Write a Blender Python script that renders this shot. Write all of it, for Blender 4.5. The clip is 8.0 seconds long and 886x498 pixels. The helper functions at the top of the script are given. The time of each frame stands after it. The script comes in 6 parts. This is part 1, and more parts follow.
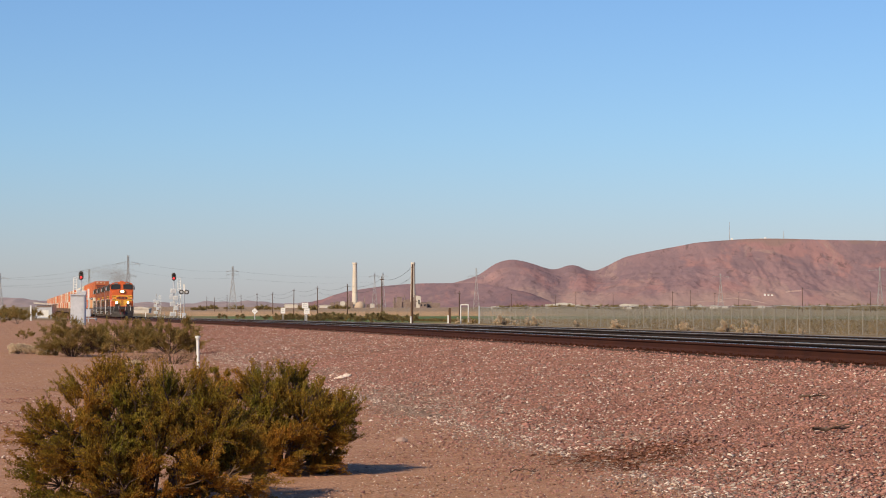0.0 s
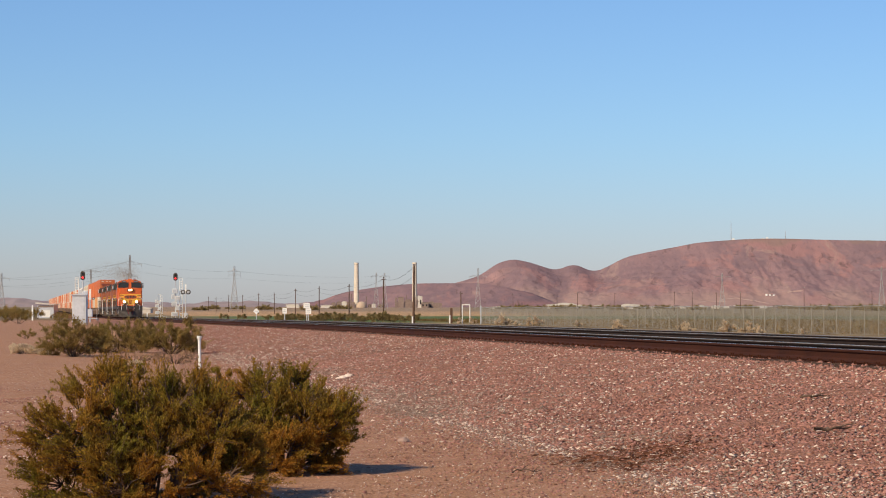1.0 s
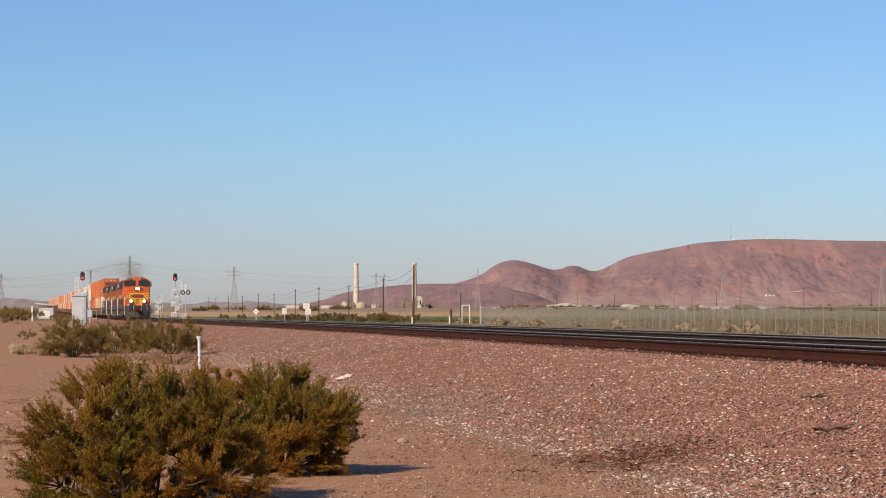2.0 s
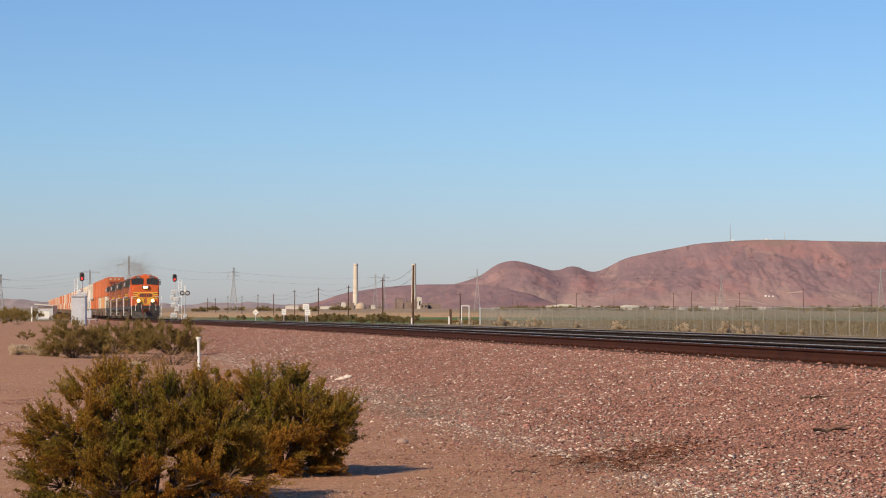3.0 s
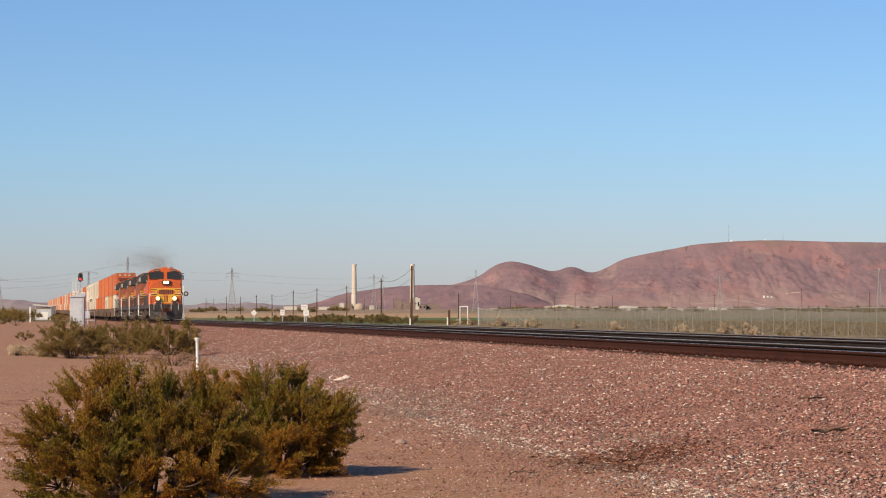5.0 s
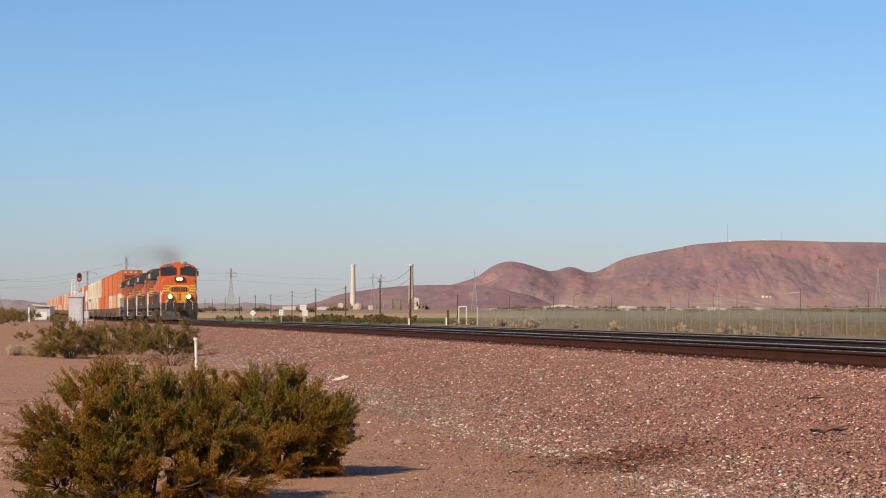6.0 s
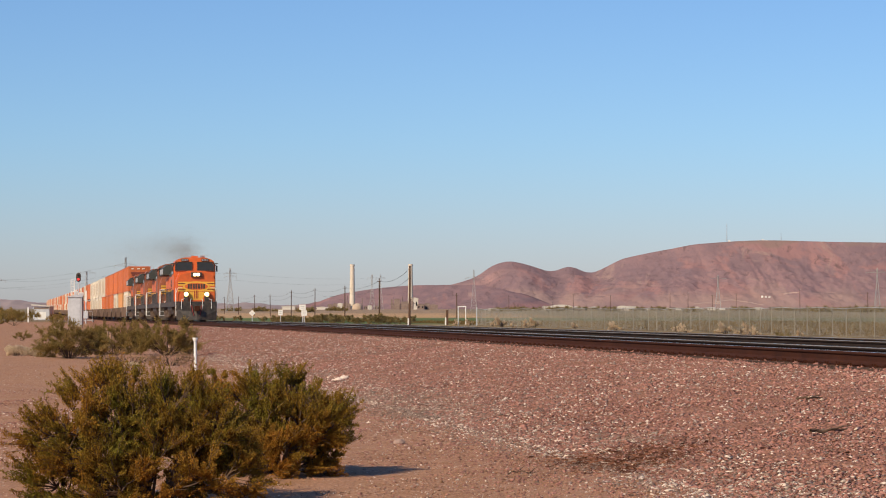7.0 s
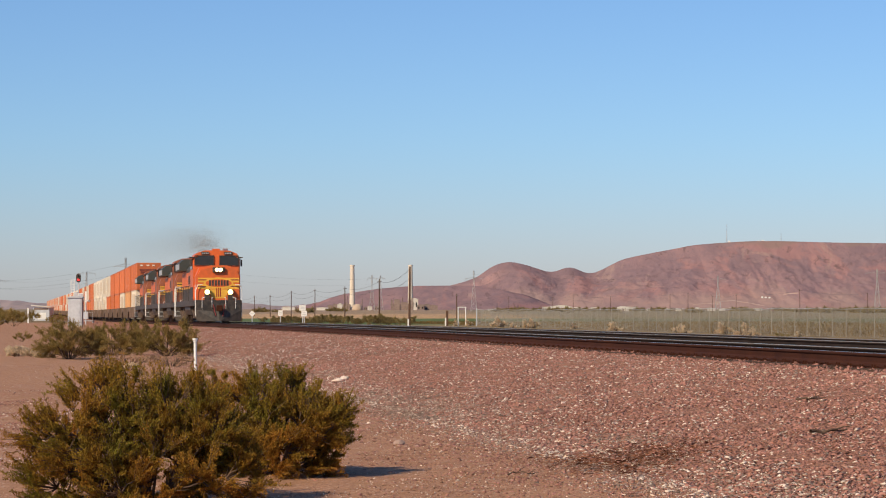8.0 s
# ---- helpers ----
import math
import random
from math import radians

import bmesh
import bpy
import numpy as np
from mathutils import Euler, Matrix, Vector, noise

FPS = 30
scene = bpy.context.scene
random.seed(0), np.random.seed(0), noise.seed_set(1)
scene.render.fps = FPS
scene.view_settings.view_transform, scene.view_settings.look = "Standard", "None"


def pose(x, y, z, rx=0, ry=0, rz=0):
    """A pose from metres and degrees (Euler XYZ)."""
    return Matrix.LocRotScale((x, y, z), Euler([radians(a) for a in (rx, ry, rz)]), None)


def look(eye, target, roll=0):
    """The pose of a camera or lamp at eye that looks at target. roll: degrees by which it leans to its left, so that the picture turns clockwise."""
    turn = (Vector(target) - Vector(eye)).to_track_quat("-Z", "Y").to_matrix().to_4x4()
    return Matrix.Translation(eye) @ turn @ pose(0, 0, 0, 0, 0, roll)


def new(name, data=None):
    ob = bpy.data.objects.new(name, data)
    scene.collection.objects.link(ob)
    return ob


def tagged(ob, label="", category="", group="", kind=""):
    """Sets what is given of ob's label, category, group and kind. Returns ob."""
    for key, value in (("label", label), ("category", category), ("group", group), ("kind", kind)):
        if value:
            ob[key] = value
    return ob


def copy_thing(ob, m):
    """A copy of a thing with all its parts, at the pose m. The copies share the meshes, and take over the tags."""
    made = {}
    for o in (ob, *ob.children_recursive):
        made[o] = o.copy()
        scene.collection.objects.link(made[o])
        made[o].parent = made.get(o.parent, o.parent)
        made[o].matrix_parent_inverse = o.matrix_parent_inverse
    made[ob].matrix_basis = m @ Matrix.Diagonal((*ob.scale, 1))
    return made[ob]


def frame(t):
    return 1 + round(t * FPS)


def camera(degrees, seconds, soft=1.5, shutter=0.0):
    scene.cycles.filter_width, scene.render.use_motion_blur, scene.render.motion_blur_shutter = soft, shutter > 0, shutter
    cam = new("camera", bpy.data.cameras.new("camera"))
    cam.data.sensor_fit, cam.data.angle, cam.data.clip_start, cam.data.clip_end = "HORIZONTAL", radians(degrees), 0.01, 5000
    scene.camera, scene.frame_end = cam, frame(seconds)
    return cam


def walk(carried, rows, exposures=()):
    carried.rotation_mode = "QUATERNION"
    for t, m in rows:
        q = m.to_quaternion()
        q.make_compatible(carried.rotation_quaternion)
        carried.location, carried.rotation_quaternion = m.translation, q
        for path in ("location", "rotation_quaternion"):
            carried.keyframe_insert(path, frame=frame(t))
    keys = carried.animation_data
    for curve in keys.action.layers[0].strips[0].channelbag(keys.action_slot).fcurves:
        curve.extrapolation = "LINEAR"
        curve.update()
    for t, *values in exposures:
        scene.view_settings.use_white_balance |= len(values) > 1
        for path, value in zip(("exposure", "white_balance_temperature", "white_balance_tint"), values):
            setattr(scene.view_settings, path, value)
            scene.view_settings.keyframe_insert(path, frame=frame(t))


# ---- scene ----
# A desert main line: camera at the origin, looking along +y, rails crossing from far left to near right.
LENS = 20.66
TILT = 91.319

cam = camera(LENS, 8.0, soft=1.05)
walk(cam, [(t, pose(0, 0, 1.6, TILT + up, 0, turn)) for t, turn, up in (
    (0.0, 0.000, 0.000), (0.5, 0.020, 0.000), (1.0, 0.038, 0.001), (1.5, 0.038, 0.002), (1.7, 0.036, 0.005),
    (2.8, 0.022, 0.025), (3.0, 0.020, 0.027), (3.5, 0.020, 0.028), (4.0, 0.018, 0.038), (4.5, 0.002, 0.040),
    (4.7, -0.005, 0.041), (5.8, -0.039, 0.042), (6.0, -0.043, 0.042), (6.5, -0.059, 0.041), (7.0, -0.060, 0.043),
    (7.5, -0.061, 0.053), (8.0, -0.061, 0.058))])

# ---- light ----
SUN_TO = Vector((-0.86, -1.0, 0.94)).normalized()
world = bpy.data.worlds.new("world")
scene.world = world
world.use_nodes = True
wn, wl = world.node_tree.nodes, world.node_tree.links
sky = wn.new("ShaderNodeTexSky")
sky.sky_type = "NISHITA"
sky.sun_disc = False
sky.sun_elevation = math.asin(SUN_TO.z)
sky.sun_rotation = math.atan2(SUN_TO.x, SUN_TO.y)
sky.altitude = 300
sky.air_density = 1.0
sky.dust_density = 0.4
sky.ozone_density = 4.0
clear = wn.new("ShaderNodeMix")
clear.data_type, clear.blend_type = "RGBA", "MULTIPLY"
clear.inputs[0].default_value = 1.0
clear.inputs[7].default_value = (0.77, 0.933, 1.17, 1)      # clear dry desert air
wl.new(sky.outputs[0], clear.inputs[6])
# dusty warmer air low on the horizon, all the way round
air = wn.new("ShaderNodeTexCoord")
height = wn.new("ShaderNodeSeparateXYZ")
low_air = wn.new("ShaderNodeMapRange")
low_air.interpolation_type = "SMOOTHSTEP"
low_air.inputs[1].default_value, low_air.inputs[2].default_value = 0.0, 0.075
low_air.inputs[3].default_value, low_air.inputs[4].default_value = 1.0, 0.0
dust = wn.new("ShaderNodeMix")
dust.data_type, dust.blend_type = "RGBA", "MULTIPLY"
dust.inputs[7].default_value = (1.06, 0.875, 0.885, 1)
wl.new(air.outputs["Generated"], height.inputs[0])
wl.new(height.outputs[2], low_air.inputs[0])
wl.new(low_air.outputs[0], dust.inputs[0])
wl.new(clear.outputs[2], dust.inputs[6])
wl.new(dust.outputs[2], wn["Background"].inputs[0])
wn["Background"].inputs[1].default_value = 0.097
sun_data = bpy.data.lights.new("sun", "SUN")
sun_data.energy = 4.9
sun_data.angle = radians(0.53)
sun_data.color = (1.0, 0.82, 0.57)
sun = new("sun", sun_data)
sun.matrix_world = look(SUN_TO * 100, (0, 0, 0))
scene.view_settings.exposure = 0.0


# ---- materials ----
def material(name, color, color2=None, rough=0.8, metal=0.0, grain=8.0, stain=0.6, bump=0.3, depth=0.01,
             mix=0.6, island=0.0, each=0.0, emit=0.0):
    """A surface with grain and stains at real size. island/each: how far the pieces differ in brightness."""
    m = bpy.data.materials.new(name)
    m.use_nodes = True
    n, l = m.node_tree.nodes, m.node_tree.links
    b = n["Principled BSDF"]
    b.inputs["Roughness"].default_value, b.inputs["Metallic"].default_value = rough, metal
    color2 = color2 or tuple(c * 0.72 for c in color)
    tc = n.new("ShaderNodeTexCoord")
    fine, coarse = n.new("ShaderNodeTexNoise"), n.new("ShaderNodeTexNoise")
    b.inputs["Specular IOR Level"].default_value = 0.15 if rough > 0.7 else 0.5
    for node, s, d in ((fine, grain, 5), (coarse, stain, 3)):
        node.inputs["Scale"].default_value, node.inputs["Detail"].default_value = s, d
        l.new(tc.outputs["Object"], node.inputs["Vector"])
    add = n.new("ShaderNodeMath")
    add.operation = "ADD"
    l.new(fine.outputs[0], add.inputs[0])
    l.new(coarse.outputs[0], add.inputs[1])
    span = n.new("ShaderNodeMapRange")
    span.inputs[1].default_value, span.inputs[2].default_value = 0.75, 1.3
    span.inputs[4].default_value = mix * 1.6
    l.new(add.outputs[0], span.inputs[0])
    blend = n.new("ShaderNodeMix")
    blend.data_type = "RGBA"
    blend.inputs[6].default_value, blend.inputs[7].default_value = (*color, 1), (*color2, 1)
    l.new(span.outputs[0], blend.inputs[0])
    last = blend.outputs[2]
    if island or each:
        src = n.new("ShaderNodeNewGeometry").outputs["Random Per Island"] if island else n.new("ShaderNodeObjectInfo").outputs["Random"]
        vary = n.new("ShaderNodeMapRange")
        vary.inputs[3].default_value, vary.inputs[4].default_value = 1 - (island or each), 1 + (island or each)
        l.new(src, vary.inputs[0])
        scale = n.new("ShaderNodeHueSaturation")
        l.new(vary.outputs[0], scale.inputs["Value"])
        l.new(last, scale.inputs["Color"])
        last = scale.outputs[0]
    l.new(last, b.inputs["Base Color"])
    if bump:
        bn = n.new("ShaderNodeBump")
        bn.inputs["Strength"].default_value, bn.inputs["Distance"].default_value = bump, depth
        l.new(fine.outputs[0], bn.inputs["Height"])
        l.new(bn.outputs[0], b.inputs["Normal"])
    if emit:
        b.inputs["Emission Color"].default_value = (*color, 1)
        b.inputs["Emission Strength"].default_value = emit
    return m


def leafy(m, share):
    """Lets light through thin leaves."""
    n, l = m.node_tree.nodes, m.node_tree.links
    b, thin, mx = n["Principled BSDF"], n.new("ShaderNodeBsdfTranslucent"), n.new("ShaderNodeMixShader")
    l.new(b.inputs["Base Color"].links[0].from_socket, thin.inputs["Color"])
    mx.inputs[0].default_value = share
    l.new(b.outputs[0], mx.inputs[1])
    l.new(thin.outputs[0], mx.inputs[2])
    l.new(mx.outputs[0], n["Material Output"].inputs["Surface"])
    return m


def ground_material():
    """Desert dirt: pinkish tan, speckled with pale and dark gravel, greener and browner in the fields."""
    m = bpy.data.materials.new("desert_dirt")
    m.use_nodes = True
    n, l = m.node_tree.nodes, m.node_tree.links
    b = n["Principled BSDF"]
    b.inputs["Roughness"].default_value = 0.95
    tc = n.new("ShaderNodeTexCoord")

    def tex(kind, scale, detail=4):
        node = n.new(kind)
        node.inputs["Scale"].default_value = scale
        if "Noise" in kind:
            node.inputs["Detail"].default_value = detail
        l.new(tc.outputs["Object"], node.inputs["Vector"])
        return node

    def ramp(sock, *stops):
        r = n.new("ShaderNodeValToRGB")
        while len(r.color_ramp.elements) < len(stops):
            r.color_ramp.elements.new(0.5)
        for e, (p, c) in zip(r.color_ramp.elements, stops):
            e.position, e.color = p, (*c, 1)
        l.new(sock, r.inputs[0])
        return r.outputs[0]

    def mixed(fac, a, c):
        x = n.new("ShaderNodeMix")
        x.data_type = "RGBA"
        l.new(fac, x.inputs[0])
        l.new(a, x.inputs[6])
        l.new(c, x.inputs[7])
        return x.outputs[2]

    big, mid = tex("ShaderNodeTexNoise", 0.22), tex("ShaderNodeTexNoise", 2.5)
    dirt = ramp(big.outputs[0], (0.30, (0.36, 0.165, 0.080)), (0.52, (0.45, 0.245, 0.115)), (0.72, (0.35, 0.155, 0.076)))
    dark = ramp(mid.outputs[0], (0.35, (0.25, 0.125, 0.062)), (0.65, (0.45, 0.245, 0.12)))
    half = n.new("ShaderNodeValue")
    half.outputs[0].default_value = 0.45
    soil = mixed(half.outputs[0], dirt, dark)
    peb = tex("ShaderNodeTexVoronoi", 38)
    speck = ramp(peb.outputs["Color"], (0.12, (0.18, 0.10, 0.07)), (0.3, (0.40, 0.21, 0.125)), (0.78, (0.45, 0.25, 0.155)), (0.95, (0.66, 0.54, 0.44)))
    thin = ramp(mid.outputs[0], (0.30, (0.15, 0.15, 0.15)), (0.58, (0.85, 0.85, 0.85)))
    near = mixed(thin, soil, speck)
    grit = n.new("ShaderNodeMix")
    grit.data_type, grit.blend_type = "RGBA", "MULTIPLY"
    grit.inputs[0].default_value = 1
    l.new(near, grit.inputs[6])
    l.new(ramp(tex("ShaderNodeTexNoise", 26, 6).outputs[0], (0.36, (0.72, 0.66, 0.58)), (0.62, (1.06, 1.0, 0.94))), grit.inputs[7])
    near = grit.outputs[2]
    # beyond the line: weedy field, a green crop and tan fallow, in belts along the depth
    sep = n.new("ShaderNodeSeparateXYZ")
    warp = tex("ShaderNodeTexNoise", 0.02)
    l.new(tc.outputs["Object"], sep.inputs[0])
    wob = n.new("ShaderNodeMath")
    wob.operation = "MULTIPLY_ADD"
    l.new(warp.outputs[0], wob.inputs[0])
    wob.inputs[1].default_value = 60
    l.new(sep.outputs[1], wob.inputs[2])
    belt = n.new("ShaderNodeMapRange")
    belt.inputs[1].default_value, belt.inputs[2].default_value = 100, 2100
    l.new(wob.outputs[0], belt.inputs[0])
    crop = ramp(belt.outputs[0], (0.0, (0.30, 0.21, 0.10)), (0.13, (0.25, 0.175, 0.08)), (0.15, (0.09, 0.14, 0.025)),
                (0.27, (0.09, 0.14, 0.025)), (0.30, (0.50, 0.31, 0.16)), (0.55, (0.46, 0.295, 0.17)), (0.65, (0.32, 0.22, 0.14)))
    olive = n.new("ShaderNodeMapRange")
    olive.inputs[1].default_value, olive.inputs[2].default_value = 5, 45
    olive.inputs[4].default_value = 0.85
    l.new(sep.outputs[0], olive.inputs[0])
    scrub = ramp(belt.outputs[0], (0.0, (0.19, 0.13, 0.058)), (0.13, (0.165, 0.12, 0.052)), (0.22, (0.14, 0.125, 0.052)), (0.5, (0.19, 0.155, 0.08)))
    crop = mixed(olive.outputs[0], crop, scrub)
    weeds = ramp(tex("ShaderNodeTexNoise", 0.35, 6).outputs[0], (0.35, (0.55, 0.55, 0.5)), (0.65, (1.25, 1.2, 1.05)))
    mul = n.new("ShaderNodeMix")
    mul.data_type, mul.blend_type = "RGBA", "MULTIPLY"
    mul.inputs[0].default_value = 1
    l.new(crop, mul.inputs[6])
    l.new(weeds, mul.inputs[7])
    # across the line from the camera: p > 9 m
    side = n.new("ShaderNodeMath")
    side.operation = "MULTIPLY_ADD"
    l.new(sep.outputs[1], side.inputs[0])
    side.inputs[1].default_value = 0.171
    l.new(sep.outputs[0], side.inputs[2])
    far = n.new("ShaderNodeMapRange")
    far.inputs[1].default_value, far.inputs[2].default_value = 34, 46
    l.new(side.outputs[0], far.inputs[0])
    # open scrub past the crossing on the camera's side
    past = n.new("ShaderNodeMapRange")
    past.inputs[1].default_value, past.inputs[2].default_value = 320, 370
    past.inputs[4].default_value = 0.85
    l.new(wob.outputs[0], past.inputs[0])
    near = mixed(past.outputs[0], near, scrub)
    l.new(mixed(far.outputs[0], near, mul.outputs[2]), b.inputs["Base Color"])
    bn = n.new("ShaderNodeBump")
    bn.inputs["Strength"].default_value, bn.inputs["Distance"].default_value = 0.7, 0.03
    l.new(mid.outputs[0], bn.inputs["Height"])
    bn2 = n.new("ShaderNodeBump")
    bn2.inputs["Strength"].default_value, bn2.inputs["Distance"].default_value = 0.6, 0.015
    l.new(peb.outputs[0], bn2.inputs["Height"])
    l.new(bn.outputs[0], bn2.inputs["Normal"])
    l.new(bn2.outputs[0], b.inputs["Normal"])
    return m


DIRT = ground_material()
def bed_material():
    """Packed crushed rock: small angular chips of several reds, with fine dirt between them."""
    m = material("ballast_bed", (0.34, 0.155, 0.105), (0.25, 0.110, 0.073), 0.95, grain=14, stain=0.5, bump=0.9, depth=0.04)
    n, l = m.node_tree.nodes, m.node_tree.links
    b = n["Principled BSDF"]
    tc = next(k for k in n if k.type == "TEX_COORD")
    chip, tone, mul = n.new("ShaderNodeTexVoronoi"), n.new("ShaderNodeValToRGB"), n.new("ShaderNodeMix")
    chip.inputs["Scale"].default_value = 30
    l.new(tc.outputs["Object"], chip.inputs["Vector"])
    for e, (p, c) in zip((tone.color_ramp.elements[0], tone.color_ramp.elements[1], tone.color_ramp.elements.new(0.9)),
                         ((0.1, (0.70, 0.67, 0.64)), (0.84, (1.2, 1.14, 1.08)), (0.96, (1.5, 1.75, 1.75)))):
        e.position, e.color = p, (*c, 1)
    l.new(chip.outputs["Color"], tone.inputs[0])
    mul.data_type, mul.blend_type = "RGBA", "MULTIPLY"
    mul.inputs[0].default_value = 1.0
    l.new(b.inputs["Base Color"].links[0].from_socket, mul.inputs[6])
    l.new(tone.outputs[0], mul.inputs[7])
    l.new(mul.outputs[2], b.inputs["Base Color"])
    edge = n.new("ShaderNodeBump")
    edge.inputs["Strength"].default_value, edge.inputs["Distance"].default_value = 1.0, 0.03
    edge.invert = True
    l.new(chip.outputs["Distance"], edge.inputs["Height"])
    l.new(b.inputs["Normal"].links[0].from_socket, edge.inputs["Normal"])
    l.new(edge.outputs[0], b.inputs["Normal"])
    return m


BALLAST = bed_material()
STONE = material("red_ballast_stone", (0.365, 0.180, 0.140), (0.26, 0.126, 0.098), 0.9, grain=25, stain=0.25, bump=0.3, island=0.36)
PALE_STONE = material("pale_ballast_stone", (0.70, 0.57, 0.47), (0.50, 0.39, 0.31), 0.9, grain=25, bump=0.3, island=0.3)
GREY_STONE = material("grey_ballast_stone", (0.31, 0.215, 0.175), (0.20, 0.14, 0.112), 0.9, grain=25, bump=0.3, island=0.4)
LITTER = material("dry_plant_litter", (0.40, 0.30, 0.24), (0.17, 0.112, 0.088), 0.9, grain=6, stain=0.8, bump=0, island=0.5)
GREASE = material("greasy_rail_side", (0.024, 0.019, 0.018), (0.045, 0.032, 0.028), 0.85, 0.0, grain=20, stain=2, bump=0.1, depth=0.003)
GREASE.node_tree.nodes["Principled BSDF"].inputs["Specular IOR Level"].default_value = 0.02
# worn head corner; its sun glint is painted in as pale matt grey
WORN_GLINT = material("worn_rail_edge", (0.22, 0.195, 0.185), (0.14, 0.12, 0.115), 0.75, grain=12, stain=2, bump=0.05, depth=0.002)
RUST = material("rusty_rail_steel", (0.070, 0.023, 0.011), (0.042, 0.015, 0.009), 0.75, 0.2, grain=30, stain=2, bump=0.3, depth=0.004)
RAILHEAD = material("polished_rail_head", (0.60, 0.55, 0.50), (0.42, 0.37, 0.33), 0.14, 1.0, grain=20, stain=3, bump=0.05, depth=0.002)
TIE = material("weathered_tie_timber", (0.085, 0.052, 0.037), (0.045, 0.03, 0.023), 0.95, grain=20, bump=0.6, each=0.3)
ORANGE = material("locomotive_orange_paint", (0.70, 0.135, 0.024), (0.42, 0.10, 0.03), 0.45, grain=3, stain=0.8, bump=0.05, mix=0.45)
GRIMY_ORANGE = material("grimy_faded_orange_paint", (0.40, 0.115, 0.05), (0.17, 0.075, 0.045), 0.6, grain=2, stain=0.7, bump=0.08, mix=0.7)
BLACKPAINT = material("locomotive_black_paint", (0.025, 0.021, 0.018), (0.085, 0.063, 0.048), 0.6, grain=4, stain=1, bump=0.1)
ROOFGREY = material("dusty_dark_green_roof_paint", (0.035, 0.042, 0.035), (0.06, 0.055, 0.045), 0.6, grain=3, stain=0.8, bump=0.1)
YELLOW = material("yellow_stripe_paint", (0.80, 0.44, 0.05), (0.65, 0.35, 0.05), 0.5, grain=5, bump=0.05)
TRUCK = material("grimy_bogie_steel", (0.15, 0.105, 0.078), (0.07, 0.05, 0.04), 0.8, grain=5, stain=1.5, bump=0.3)
WHITE = material("white_paint", (0.78, 0.77, 0.73), (0.62, 0.6, 0.55), 0.55, grain=6, stain=1, bump=0.1, mix=0.4)
GLASS = material("dark_window_glass", (0.02, 0.022, 0.025), (0.03, 0.03, 0.035), 0.06, grain=2, bump=0)
# emitting ring that stands in for the yellow glow around lit lamps
LAMP_HALO = material("glowing_lamp_reflector", (1.0, 0.66, 0.20), rough=0.3, grain=2, bump=0, emit=1.5)
LAMP = material("lit_headlight", (1.0, 0.74, 0.36), rough=0.3, grain=2, bump=0, emit=60)
REDLAMP = material("lit_red_signal", (1.0, 0.03, 0.03), rough=0.3, grain=2, bump=0, emit=3)
REDPAINT = material("red_hose_paint", (0.30, 0.02, 0.02), rough=0.5, grain=6, bump=0.1)
GALV = material("galvanised_steel", (0.50, 0.51, 0.52), (0.38, 0.39, 0.40), 0.5, 0.3, grain=6, stain=1.2, bump=0.1)
SILVER = material("aluminium_paint", (0.56, 0.57, 0.59), (0.44, 0.45, 0.47), 0.5, 0.2, grain=4, stain=0.8, bump=0.05)
FENCEPOST = material("dusty_fence_steel", (0.31, 0.275, 0.225), (0.25, 0.22, 0.18), 0.7, 0.1, grain=6, stain=1, bump=0.05)
DULLSTEEL = material("far_lattice_steel", (0.42, 0.40, 0.39), (0.34, 0.33, 0.32), 0.6, 0.3, grain=3, bump=0)
WOOD = material("creosoted_pole_wood", (0.12, 0.068, 0.045), (0.07, 0.042, 0.03), 0.9, grain=9, stain=0.6, bump=0.4)
CONCRETE = material("pale_chimney_concrete", (0.70, 0.61, 0.50), (0.56, 0.48, 0.39), 0.9, grain=0.6, stain=0.08, bump=0.2, depth=0.1)
BOX_ORANGE = material("orange_container_paint", (0.62, 0.165, 0.045), (0.44, 0.11, 0.04), 0.55, grain=2, stain=0.5, bump=0.05, each=0.16)
BOX_WHITE = material("off_white_container_paint", (0.74, 0.67, 0.55), (0.55, 0.46, 0.36), 0.6, grain=2, stain=0.5, bump=0.05, each=0.16)
BOX_TAN = material("tan_container_paint", (0.62, 0.30, 0.11), (0.5, 0.24, 0.1), 0.6, grain=2, stain=0.5, bump=0.05, each=0.1)
DARKMARK = material("dark_red_marking", (0.20, 0.045, 0.025), rough=0.6, grain=4, bump=0)
FADEDMARK = material("faded_brown_marking", (0.60, 0.49, 0.37), (0.50, 0.38, 0.27), rough=0.6, grain=4, bump=0)
WELL = material("grimy_well_car_paint", (0.21, 0.145, 0.11), (0.12, 0.085, 0.068), 0.8, grain=4, stain=0.8, bump=0.2, each=0.2)
STEM = material("creosote_stem_bark", (0.13, 0.082, 0.056), (0.065, 0.043, 0.032), 0.9, grain=30, stain=4, bump=0.3)
LEAF = material("creosote_leaf", (0.168, 0.140, 0.019), (0.325, 0.143, 0.021), 0.8, grain=4, stain=1.6, bump=0, island=0.35, mix=0.72)
LEAF_FAR = material("dry_shrub_leaf", (0.255, 0.190, 0.058), (0.37, 0.235, 0.09), 0.8, grain=6, stain=1.2, bump=0, island=0.4)
LEAF_GREEN = material("dark_shrub_leaf", (0.25, 0.190, 0.078), (0.34, 0.25, 0.115), 0.8, grain=3, stain=0.5, bump=0, island=0.4)
STRAW = material("dry_straw", (0.72, 0.57, 0.40), (0.60, 0.46, 0.31), 0.9, grain=9, stain=1.5, bump=0.2, island=0.3)
